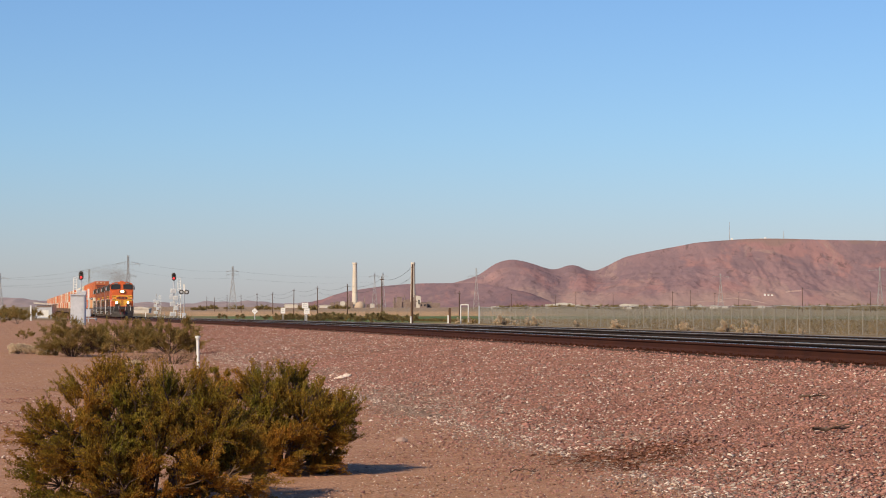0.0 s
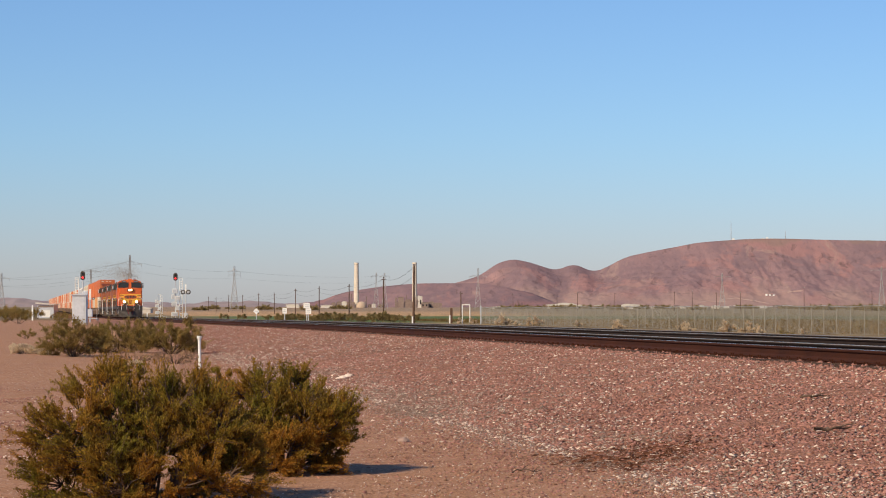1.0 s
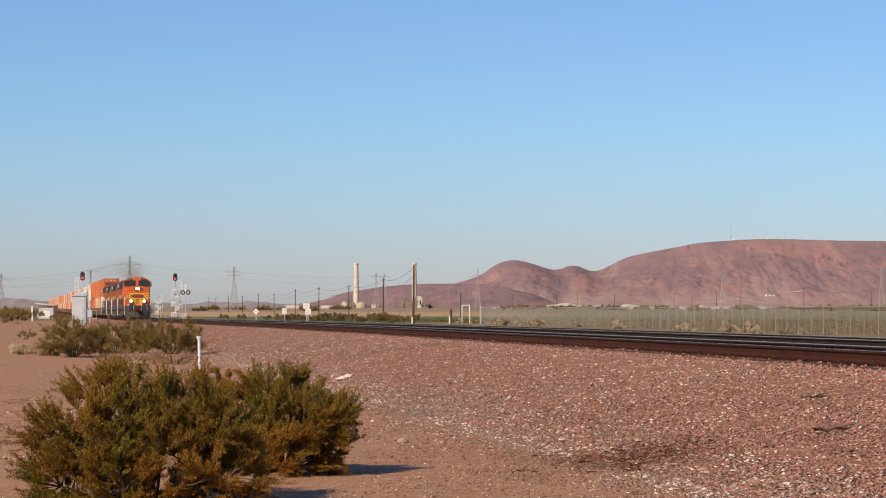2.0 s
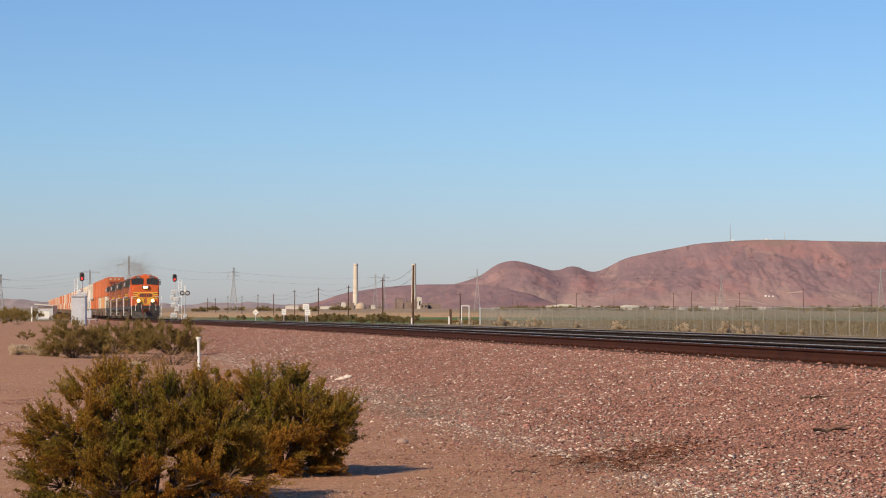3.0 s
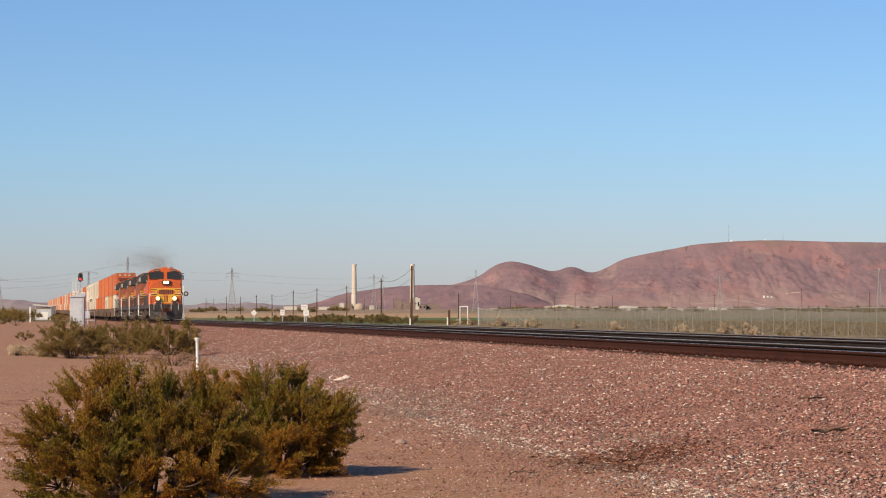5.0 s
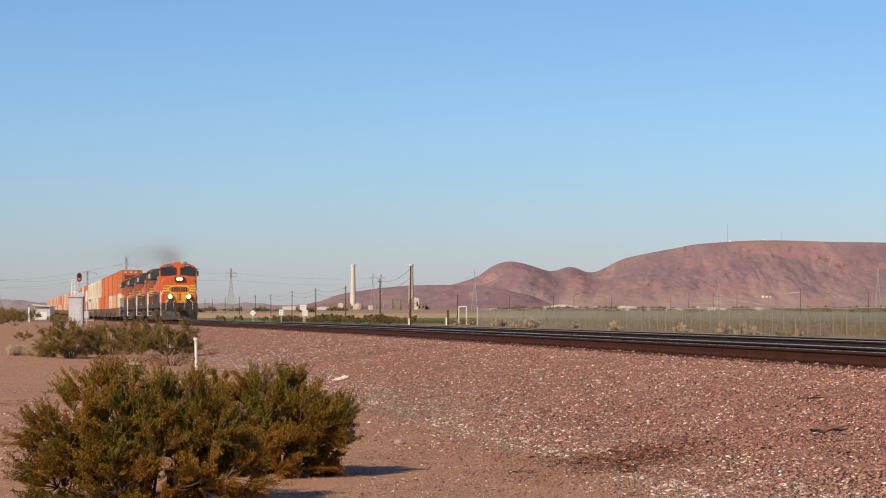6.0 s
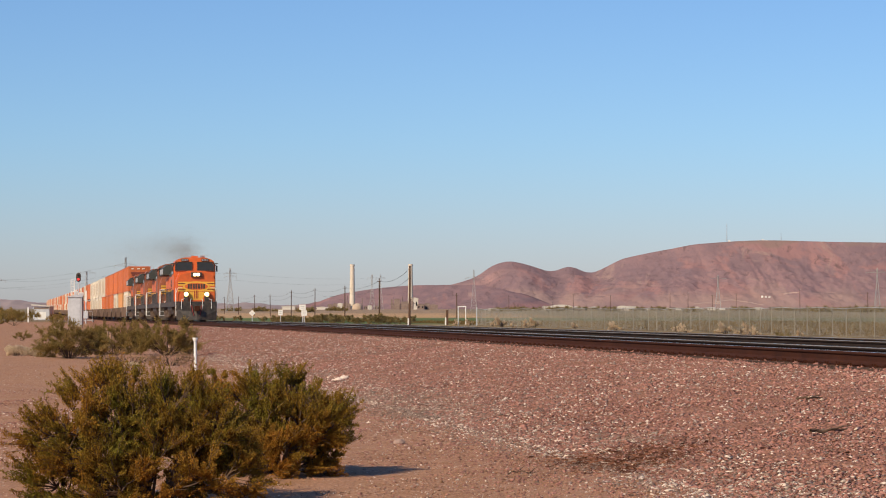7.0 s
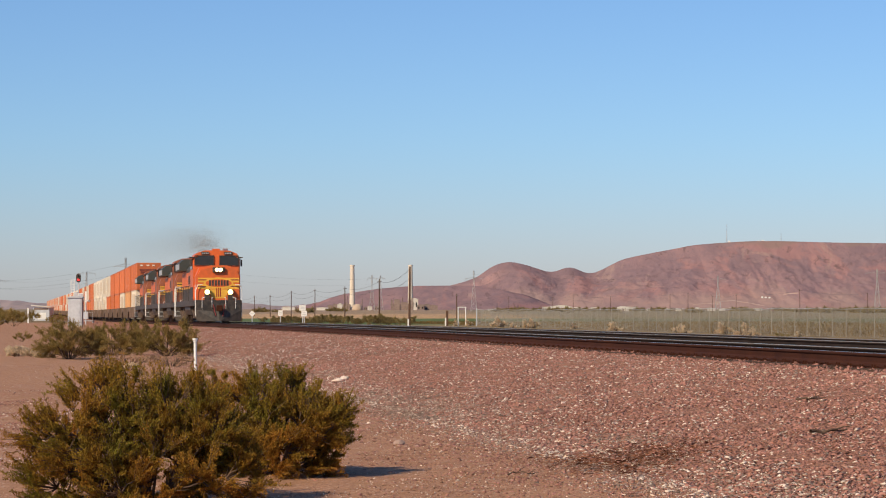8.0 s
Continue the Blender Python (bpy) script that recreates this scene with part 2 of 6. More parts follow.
STRAW_WEED = material("brown_dry_weed", (0.185, 0.122, 0.046), (0.24, 0.155, 0.06), 0.9, grain=0.4, stain=0.05, bump=0, island=0.4)
BUILDING = material("pale_building_wall", (0.62, 0.57, 0.50), (0.5, 0.45, 0.39), 0.8, grain=0.8, stain=0.2, bump=0.05)
GREYBLDG = material("grey_plant_steelwork", (0.20, 0.145, 0.125), (0.30, 0.225, 0.19), 0.8, grain=0.4, stain=0.1, bump=0.1)
WIRE = material("dark_cable", (0.06, 0.06, 0.065), rough=0.7, grain=5, bump=0)


def hill_material(fans=True):
    """Red desert rock, paled and greyed to stand in for distance haze: salmon slopes, mauve brown outcrops and dark
    crags drawn out down the slope, tan scree at the foot.
    """
    m = material("red_desert_rock", (0.330, 0.198, 0.190), (0.228, 0.152, 0.162), 0.95, grain=0.05, stain=0.008, bump=0.5, depth=4.0, mix=0.8)
    n, l = m.node_tree.nodes, m.node_tree.links
    b = n["Principled BSDF"]
    tc = next(k for k in n if k.type == "TEX_COORD")

    def stretched(x, y, z, turn=0.0):
        s = n.new("ShaderNodeMapping")
        s.inputs["Scale"].default_value = (x, y, z)
        s.inputs["Rotation"].default_value = (0, turn, 0)
        l.new(tc.outputs["Object"], s.inputs["Vector"])
        return s.outputs[0]

    def cover(way, scale, lo, hi, most, color, detail=9, rough=0.65, warp=0.8):
        """Lays a colour over the rock where a noise passes lo to hi."""
        t, e, c = n.new("ShaderNodeTexNoise"), n.new("ShaderNodeMapRange"), n.new("ShaderNodeMix")
        for key, value in (("Scale", scale), ("Detail", detail), ("Roughness", rough), ("Distortion", warp)):
            t.inputs[key].default_value = value
        l.new(way, t.inputs["Vector"])
        e.inputs[1].default_value, e.inputs[2].default_value, e.inputs[4].default_value = lo, hi, most
        l.new(t.outputs[0], e.inputs[0])
        c.data_type = "RGBA"
        c.inputs[7].default_value = (*color, 1)
        l.new(e.outputs[0], c.inputs[0])
        l.new(b.inputs["Base Color"].links[0].from_socket, c.inputs[6])
        l.new(c.outputs[2], b.inputs["Base Color"])
        return e

    down, left, right = stretched(1.0, 0.35, 0.6), stretched(1.0, 0.3, 0.55, 0.45), stretched(1.0, 0.3, 0.55, -0.45)
    for k in list(n):
        if k.type == "TEX_NOISE":
            k.inputs["Detail"].default_value, k.inputs["Roughness"].default_value, k.inputs["Distortion"].default_value = 12, 0.72, 0.6
            l.new(down, k.inputs["Vector"])
    cover(left, 0.008, 0.47, 0.58, 0.80, (0.215, 0.142, 0.150))                 # broad mauve outcrops
    cover(right, 0.010, 0.53, 0.60, 0.60, (0.365, 0.188, 0.168))                  # redder spurs
    cover(right, 0.016, 0.58, 0.66, 0.55, (0.39, 0.270, 0.225))                  # pale runs of scree
    cover(down, 0.045, 0.57, 0.64, 0.70, (0.145, 0.090, 0.088), 8, 0.7, 1.0)    # dark crags
    cover(down, 0.16, 0.60, 0.68, 0.55, (0.120, 0.080, 0.075), 5, 0.7, 0.5)     # scattered boulders and brush
    if not fans:
        return m
    # tan scree on the fans at the foot
    rock = b.inputs["Base Color"].links[0].from_socket
    sep, low, wave = n.new("ShaderNodeSeparateXYZ"), n.new("ShaderNodeMapRange"), n.new("ShaderNodeTexNoise")
    l.new(tc.outputs["Object"], sep.inputs[0])
    l.new(down, wave.inputs["Vector"])
    wave.inputs["Scale"].default_value, wave.inputs["Detail"].default_value = 0.012, 7
    lift = n.new("ShaderNodeMath")
    lift.operation = "MULTIPLY_ADD"
    l.new(wave.outputs[0], lift.inputs[0])
    lift.inputs[1].default_value = 130
    l.new(sep.outputs[2], lift.inputs[2])
    low.inputs[1].default_value, low.inputs[2].default_value = 105, 70
    low.inputs[4].default_value = 0.8
    l.new(lift.outputs[0], low.inputs[0])
    scree = n.new("ShaderNodeMix")
    scree.data_type = "RGBA"
    scree.inputs[7].default_value = (0.365, 0.245, 0.21, 1)
    l.new(low.outputs[0], scree.inputs[0])
    l.new(rock, scree.inputs[6])
    # grey weathered cap rock along the flat top
    cap, crest = n.new("ShaderNodeMix"), n.new("ShaderNodeMapRange")
    crest.inputs[1].default_value, crest.inputs[2].default_value, crest.inputs[4].default_value = 182, 192, 0.75
    l.new(lift.outputs[0], crest.inputs[0])
    cap.data_type = "RGBA"
    cap.inputs[7].default_value = (0.25, 0.17, 0.145, 1)
    l.new(crest.outputs[0], cap.inputs[0])
    l.new(scree.outputs[2], cap.inputs[6])
    l.new(cap.outputs[2], b.inputs["Base Color"])
    return m


HILL = hill_material()
MOUND = hill_material(False)
# far ridge rock; distance haze is put into this grey
HAZE_ROCK = material("grey_far_rock", (0.36, 0.285, 0.275), (0.27, 0.22, 0.22), 0.95, grain=0.03, stain=0.008, bump=0.5, depth=5.0)


SMOKE = material("brown_diesel_soot", (0.34, 0.26, 0.20), rough=1.0, grain=3, bump=0)
CHAINLINK = material("chain_link_wire", (0.33, 0.31, 0.27), rough=0.6, grain=6, bump=0)

for plant, share in ((LEAF, 0.2), (LEAF_FAR, 0.35), (LEAF_GREEN, 0.35), (STRAW, 0.35), (STRAW_WEED, 0.35)):
    leafy(plant, share)
DIRTSTONE = material("dirt_coloured_pebble", (0.40, 0.23, 0.15), (0.28, 0.15, 0.095), 0.9, grain=25, bump=0.3, island=0.4)


# ---- building helpers ----
def mesh_from(name, verts, faces, mat, smooth=False):
    me = bpy.data.meshes.new(name)
    me.from_pydata([tuple(v) for v in verts], [], [tuple(f) for f in faces])
    me.materials.append(mat)
    if smooth:
        me.shade_smooth()
    return me


def part(name, bm, mat, parent=None, label=""):
    me = bpy.data.meshes.new(name)
    bm.normal_update()
    bm.to_mesh(me)
    bm.free()
    me.materials.append(mat)
    ob = new(name, me)
    ob.parent = parent
    return tagged(ob, label)


def box(bm, x0, x1, y0, y1, z0, z1, bevel=0.0, m=None):
    made = bmesh.ops.create_cube(bm, size=1, matrix=Matrix.Translation(((x0 + x1) / 2, (y0 + y1) / 2, (z0 + z1) / 2)) @ Matrix.Diagonal((x1 - x0, y1 - y0, z1 - z0, 1)))
    vs = made["verts"]
    if bevel:
        es = list({e for v in vs for e in v.link_edges})
        out = bmesh.ops.bevel(bm, geom=es, offset=bevel, segments=2, affect="EDGES", profile=0.6)
        vs = list({v for f in out["faces"] for v in f.verts} | {v for v in vs if v.is_valid})
    if m:
        bmesh.ops.transform(bm, matrix=m, verts=vs)
    return vs


def rod(bm, a, b, r0, r1=None, n=8):
    a, b = Vector(a), Vector(b)
    d = b - a
    m = Matrix.Translation((a + b) / 2) @ d.to_track_quat("Z", "Y").to_matrix().to_4x4()
    bmesh.ops.create_cone(bm, cap_ends=True, segments=n, radius1=r0, radius2=r0 if r1 is None else r1, depth=d.length, matrix=m)


def disc(bm, c, r, depth, axis="y", n=16):
    m = Matrix.Translation(c) @ (pose(0, 0, 0, 90) if axis == "y" else pose(0, 0, 0, 0, 90) if axis == "x" else Matrix())
    bmesh.ops.create_cone(bm, cap_ends=True, segments=n, radius1=r, radius2=r, depth=depth, matrix=m)


def prism(bm, outline, y0, y1, taper=1.0):
    """An outline in x and z, drawn out from y0 to y1."""
    front = [bm.verts.new((x, y0, z)) for x, z in outline]
    back = [bm.verts.new((x * taper, y1, z)) for x, z in outline]
    bm.faces.new(front)
    bm.faces.new(back[::-1])
    k = len(outline)
    for i in range(k):
        bm.faces.new((front[(i + 1) % k], front[i], back[i], back[(i + 1) % k]))


def thing(name, m, label, category, group="", kind=""):
    ob = new(name)
    ob.matrix_world = m
    return tagged(ob, label, category, group, kind)


# ---- the lie of the land ----
AX, BX = 12.70, 0.171          # near track: x = AX - BX * y
NORM = math.hypot(1, BX)
TURN = math.degrees(math.atan(BX))
_ys = np.arange(-400.0, 5001.0, 4.0)


def _smooth(points, width):
    z = np.interp(_ys, [p[0] for p in points], [p[1] for p in points])
    k = np.ones(width) / width
    return np.convolve(np.pad(z, width, mode="edge"), k, "same")[width:-width]


_rail = _smooth(((-400, 0.98), (30, 0.97), (49, 0.93), (79, 0.865), (128, 0.70), (161, 0.575), (326, -0.10), (600, -0.75), (1500, -1.3), (5000, -1.3)), 7)
_land = _smooth(((-400, 0.0), (90, 0.0), (200, -0.12), (326, -0.42), (600, -1.3), (1500, -1.9), (5000, -1.9)), 9)
_field = _smooth(((-400, -0.4), (150, -0.55), (320, -0.85), (600, -1.3), (1500, -1.9), (5000, -1.9)), 9)


def rail_z(y):
    return np.interp(y, _ys, _rail)


def offset(x, y):
    """Metres across the near track, negative on the camera's side."""
    return (x - AX + BX * y) / NORM


def on_track(y, p, z=0.0):
    """The place p metres across from the near track, where the track passes depth y."""
    return Vector((AX - BX * y + p / NORM, y + p * BX / NORM, rail_z(y) + z))


def land_z(x, y):
    p = offset(x, y)
    w = np.clip((p + 1.0) / 9.0, 0, 1)
    w = w * w * (3 - 2 * w)
    z = np.interp(y, _ys, _land) * (1 - w) + np.interp(y, _ys, _field) * w
    away = np.clip((np.abs(p) - 7) / 6, 0, 1)
    return z + 0.05 * away * (np.sin(x * 0.9 + 0.35 * y) * np.sin(y * 0.41 - 0.2 * x) + 0.6 * np.sin(x * 2.3 - y * 1.1))


def ground():
    """One sheet out to the horizon, finer near the line."""
    s = np.concatenate([np.linspace(-350, -20, 30), np.arange(-18, 130, 0.9), np.geomspace(131, 4900, 110)])
    p = np.concatenate([-np.geomspace(2400, 18, 40), np.arange(-17.5, 10, 0.9), np.geomspace(10.5, 3800, 70)])
    S, P = np.meshgrid(s, p, indexing="ij")
    X, Y = AX - BX * S + P / NORM, S + P * BX / NORM
    Z = land_z(X, Y)
    v = np.stack([X, Y, Z], -1).reshape(-1, 3)
    i, j = np.meshgrid(np.arange(len(s) - 1), np.arange(len(p) - 1), indexing="ij")
    a = (i * len(p) + j).ravel()
    f = np.stack([a, a + 1, a + len(p) + 1, a + len(p)], -1)[:, ::-1]
    ob = new("ground", mesh_from("ground", v, f.tolist(), DIRT, True))
    return tagged(ob, "pinkish tan desert dirt with fields beyond the line", "ground", kind="structure")


TOE, CREST, FAR_CREST, FAR_TOE = -6.7, -1.42, 6.1, 9.5


def bed_z(y, p, x, yy):
    """Height of the ballast at depth y, p metres across."""
    low = land_z(x, yy)
    top = np.maximum(rail_z(y) - np.where(p < -0.94, 0.240, 0.214), low + 0.06)
    k = np.where(p < CREST, (p - TOE) / (CREST - TOE), np.where(p > FAR_CREST, (FAR_TOE - p) / (FAR_TOE - FAR_CREST), 1.0))
    k = np.clip(k, 0, 1)
    k = k ** 0.92
    return low + (top - low) * k - 0.03 * (1 - k) ** 8


def ballast():
    s = np.concatenate([np.linspace(-340, 8, 40), np.arange(9, 120, 0.5), np.geomspace(121, 1700, 90)])
    p = np.concatenate([np.linspace(TOE - 0.25, CREST, 22), np.linspace(-1.5, FAR_CREST, 14), np.linspace(6.5, FAR_TOE + 0.2, 7)])
    S, P = np.meshgrid(s, p, indexing="ij")
    X, Y = AX - BX * S + P / NORM, S + P * BX / NORM
    Z = bed_z(S, P, X, Y)
    rng = np.random.default_rng(3)
    Z = Z + rng.normal(0, 0.012, Z.shape) * (np.abs(P + 4.2) < 2.5)
    ragged = 0.5 + 0.25 * np.sin(S * 1.7 + 2 * np.sin(S * 0.61)) + 0.25 * np.sin(S * 0.43 + P) + rng.normal(0, 0.2, Z.shape)
    Z = Z - 0.14 * np.clip((TOE + 1.2 - P) / 1.2, 0, 1) * np.clip(ragged, 0, 1.2)
    v = np.stack([X, Y, Z], -1).reshape(-1, 3)
    i, j = np.meshgrid(np.arange(len(s) - 1), np.arange(len(p) - 1), indexing="ij")
    a = (i * len(p) + j).ravel()
    f = np.stack([a, a + 1, a + len(p) + 1, a + len(p)], -1)[:, ::-1]
    ob = new("ballast_bank", mesh_from("ballast_bank", v, f.tolist(), BALLAST, True))
    return tagged(ob, "low bank of crushed reddish rock under two tracks", "ballast", kind="structure")


def stones(name, count, mat, label, size, region, seed, squash=0.5, chips=False):
    """Loose angular stones, each an octahedron knocked out of shape."""
    rng = np.random.default_rng(seed)
    s, p = region(rng, count)
    count = len(s)
    X, Y = AX - BX * s + p / NORM, s + p * BX / NORM
    Z = np.where((p > TOE - 0.1), np.maximum(bed_z(s, p, X, Y), land_z(X, Y)), land_z(X, Y))
    octa = np.array([(1, 0, 0), (0, 1, 0), (-1, 0, 0), (0, -1, 0), (0, 0, 1), (0, 0, -1)], float)
    faces = np.array([(0, 1, 4), (1, 2, 4), (2, 3, 4), (3, 0, 4), (1, 0, 5), (2, 1, 5), (3, 2, 5), (0, 3, 5)])
    if chips:
        octa = np.array([(1, 0, -0.4), (-0.5, 0.87, -0.4), (-0.5, -0.87, -0.4), (0, 0, 1)])
        faces = np.array([(0, 1, 3), (1, 2, 3), (2, 0, 3), (1, 0, 2)])
    k = len(octa)
    r = size * np.exp(np.clip(rng.normal(0, 0.42, count), -0.8, 0.9))
    v = octa[None] * (1 + rng.uniform(-0.35, 0.35, (count, k, 3))) + rng.uniform(-0.25, 0.25, (count, k, 3))
    v *= np.stack([r, r * rng.uniform(0.5, 1, count), r * squash], -1)[:, None]
    ang = rng.uniform(0, 2 * np.pi, count)
    c, q = np.cos(ang)[:, None], np.sin(ang)[:, None]
    tilt = rng.normal(0, 0.38, count)[:, None]
    x, y, z = v[..., 0], v[..., 1], v[..., 2]
    y, z = y * np.cos(tilt) - z * np.sin(tilt), y * np.sin(tilt) + z * np.cos(tilt)
    v = np.stack([x * c - y * q + X[:, None], x * q + y * c + Y[:, None], z + (Z + r * 0.2)[:, None]], -1).reshape(-1, 3)
    f = (faces[None] + k * np.arange(count)[:, None, None]).reshape(-1, 3)
    me = bpy.data.meshes.new(name)
    me.vertices.add(len(v))
    me.vertices.foreach_set("co", v.ravel())
    me.loops.add(f.size)
    me.loops.foreach_set("vertex_index", f.ravel())
    me.polygons.add(len(f))
    me.polygons.foreach_set("loop_start", np.arange(0, f.size, 3))
    me.update(calc_edges=True)
    me.materials.append(mat)
    return tagged(new(name, me), label, "stones", kind="stuff")


def bank_region(lo, hi, a, b):
    def pick(rng, n):
        s = lo * (hi / lo) ** rng.uniform(0, 1, n)
        return s, rng.uniform(a, b, n)
    return pick


def crib_region(rng, n):
    """Between the tie ends of the near track."""
    s = 26 * (130 / 26) ** rng.uniform(0, 1, n)
    s = s[np.abs((s - 28) % 0.5 - 0.25) < 0.12]
    return s, rng.uniform(-1.42, -0.93, len(s))


def drift_region(rng, n):
    """Pale and grey spill along the foot of the bank."""
    s = 15 * (80 / 15) ** rng.uniform(0, 1, n)
    return s, -6.5 + rng.normal(0, 0.55, n) * (0.9 + 0.25 * np.sin(s * 0.37 + 1.3) + 0.15 * np.sin(s * 1.13))


def toe_region(rng, n):
    s = 13 * (90 / 13) ** rng.uniform(0, 1, n)
    return s, -6.4 - np.abs(rng.normal(0, 1.3, n))


def flat_region(rng, n):
    s = 13 * (70 / 13) ** rng.uniform(0, 1, n)
    p = np.where(rng.uniform(0, 1, n) < 0.45, -6.8 - np.abs(rng.normal(0, 3.0, n)), rng.uniform(-24, -7, n))
    return s, p


def shoulder_region(rng, n):
    """A graded gravel strip on the open dirt."""
    x, y = -6.3 + rng.normal(0, 0.8, n), 35 + rng.normal(0, 5.5, n)
    x = x - (y - 35) * 0.17
    p = offset(x, y)
    return y - p * BX / NORM, p


def rail_mesh(y0, y1, p, inner):
    """A flat-bottomed rail with head, web and foot, swept along the line."""
    outline = ((-0.034, 0.0), (-0.037, -0.012), (-0.037, -0.03), (-0.030, -0.042), (-0.010, -0.055), (-0.009, -0.13), (-0.03, -0.158), (-0.076, -0.172), (-0.076, -0.186),
               (0.076, -0.186), (0.076, -0.172), (0.03, -0.158), (0.009, -0.13), (0.010, -0.055), (0.030, -0.042), (0.037, -0.03), (0.037, -0.012), (0.034, 0.0))
    ys = np.concatenate([np.arange(y0, 200, 6.0), np.geomspace(200, y1, 60)])
    k = len(outline)
    v, f, tops = [], [], []
    for i, y in enumerate(ys):
        for a, b in outline:
            v.append(on_track(y, p + a, b))
        if i:
            for j in range(k):
                f.append(((i - 1) * k + j, i * k + j, i * k + (j + 1) % k, (i - 1) * k + (j + 1) % k))
                bright = j == k - 1
                glinting = j == (0 if inner < 0 else k - 2)
                greasy = (1 <= j <= 6) if inner < 0 else (k - 8 <= j <= k - 3)
                tops.append(1 if bright else 3 if glinting else 2 if greasy else 0)
    me = mesh_from("rail", v, f, RUST)
    me.materials.append(RAILHEAD)
    me.materials.append(GREASE)
    me.materials.append(WORN_GLINT)
    me.polygons.foreach_set("material_index", np.array(tops, dtype=np.int32))
    return me


def track(p0, label, ties_as_parts, greasy):
    root = thing("railway_track", Matrix(), label, "railway track", "main line tracks", "structure")
    for side in (-0.7525, 0.7525):
        r = new("rail", rail_mesh(-300, 1700, p0 + side, -1 if greasy else -side))
        r.parent = root
        tagged(r, "rusty steel rail with a polished head")
    bm = bmesh.new()
    box(bm, -1.3, 1.3, -0.11, 0.11, -0.18, 0, 0.008)
    for a in (-0.7525, 0.7525):
        box(bm, a - 0.19, a + 0.19, -0.09, 0.09, 0.001, 0.016)
        for b in (-0.115, 0.115):
            for c in (-0.05, 0.05):
                box(bm, a + b - 0.012, a + b + 0.012, c - 0.012, c + 0.012, 0.01, 0.05)
    tie = bpy.data.meshes.new("tie")
    bm.to_mesh(tie)
    bm.free()
    tie.materials.append(TIE)
    tie.materials.append(RUST)
    for poly in tie.polygons:
        poly.material_index = 1 if poly.center.z > 0.0005 else 0
    rng = random.Random(5)
    for i in range(ties_as_parts):
        y = 28 + i * 0.5
        o = new("tie", tie)
        o.parent = root
        slope = math.degrees(math.atan2(rail_z(y + 1) - rail_z(y - 1), 2))
        q = on_track(y, p0, -0.203 + rng.uniform(-0.006, 0.004))
        o.matrix_world = pose(*q, slope, 0, TURN + rng.uniform(-0.6, 0.6))
    v, f = [], []
    for y in np.concatenate([np.arange(-20, 28, 0.5), np.arange(28 + ties_as_parts * 0.5, 420, 0.5)]):
        k = len(v)
        for a in (-1.3, 1.3):
            for b in (-0.11, 0.11):
                for c in (-0.36, -0.203):
                    v.append(on_track(y + b, p0 + a, c))
        f += [(k + q[0], k + q[1], k + q[2], k + q[3]) for q in ((0, 1, 3, 2), (4, 6, 7, 5), (0, 4, 5, 1), (2, 3, 7, 6), (1, 5, 7, 3), (0, 2, 6, 4))]
    o = new("distant_ties", mesh_from("distant_ties", v, f, TIE))
    o.parent = root
    tagged(o, kind="stuff")
    return root


def hills(name, label, crest, x0, x1, y0, y1, nx, ny, seed, relief, mat):
    """A ridge whose skyline follows crest(x), with gullies running down to a long foot."""
    xs, vs = np.linspace(x0, x1, nx), np.linspace(0, 1, ny)
    v = []
    for j, k in enumerate(vs):
        up = min(1.0, k / 0.62)
        form = up ** 1.45 if k < 0.62 else 1 - 0.55 * ((k - 0.62) / 0.38) ** 2
        for x in xs:
            y = y0 + (y1 - y0) * k
            h = crest(x + 60 * (noise.noise((x / 400, k * 2, seed))))  if k < 0.55 else crest(x)
            g = noise.fractal((x / 85 + 0.6 * k, k * 1.1 + seed, 0.3), 0.9, 2.1, 4)
            g2 = noise.fractal((x / 420, k * 2.2 + seed, 4.3), 1, 2.1, 3)
            mid = math.sin(math.pi * min(1, up)) ** 0.8 if 0 < up < 1 else 0
            w = x + 55 * noise.noise((x / 160, k * 3, seed + 9)) + 25 * k
            gully = max(0.0, 1 - 3.0 * abs(noise.noise((w / 130, k * 0.8, seed)))) + 0.5 * max(0.0, 1 - 2.6 * abs(noise.noise((w / 52, k * 1.6, seed + 5)))) \
                + 0.25 * max(0.0, 1 - 2.4 * abs(noise.noise((w / 20, k * 3.0, seed + 3))))
            z = h * form + mid * h * relief * (0.3 * g + 0.8 * g2 - 0.27 * gully) + (0.006 * h * g if up >= 1 else 0)
            z += mid * (2.6 * noise.fractal((x / 24, y / 24, seed), 0.8, 2.0, 4) - 2.0 * abs(noise.noise((x / 9, y / 14, seed))))
            v.append((x, y, -3 + max(0, z) if k else -6))
    f = [(j * nx + i, j * nx + i + 1, (j + 1) * nx + i + 1, (j + 1) * nx + i) for j in range(ny - 1) for i in range(nx - 1)]
    ob = new(name, mesh_from(name, v, f, mat, True))
    tagged(ob, label, "hill", kind="structure")
    return xs, y0 + (y1 - y0) * vs, np.array(v)[:, 2].reshape(ny, nx)


def main_crest(x):
    """Mesa to the right, two knolls before it, long tail to the left."""
    shape = ((-150, 0), (-70, 20), (20, 46), (44, 52), (73, 63), (94, 81), (126, 91), (161, 84), (208, 69), (242, 82), (279, 66), (303, 75),
             (338, 94), (372, 101.5), (433, 113.5), (475, 122), (562, 128), (633, 129), (792, 125.5), (1000, 121), (1500, 95))
    return sum(float(np.interp(x + d, [a for a, _ in shape], [b for _, b in shape])) for d in (-12, -6, 0, 6, 12)) / 5


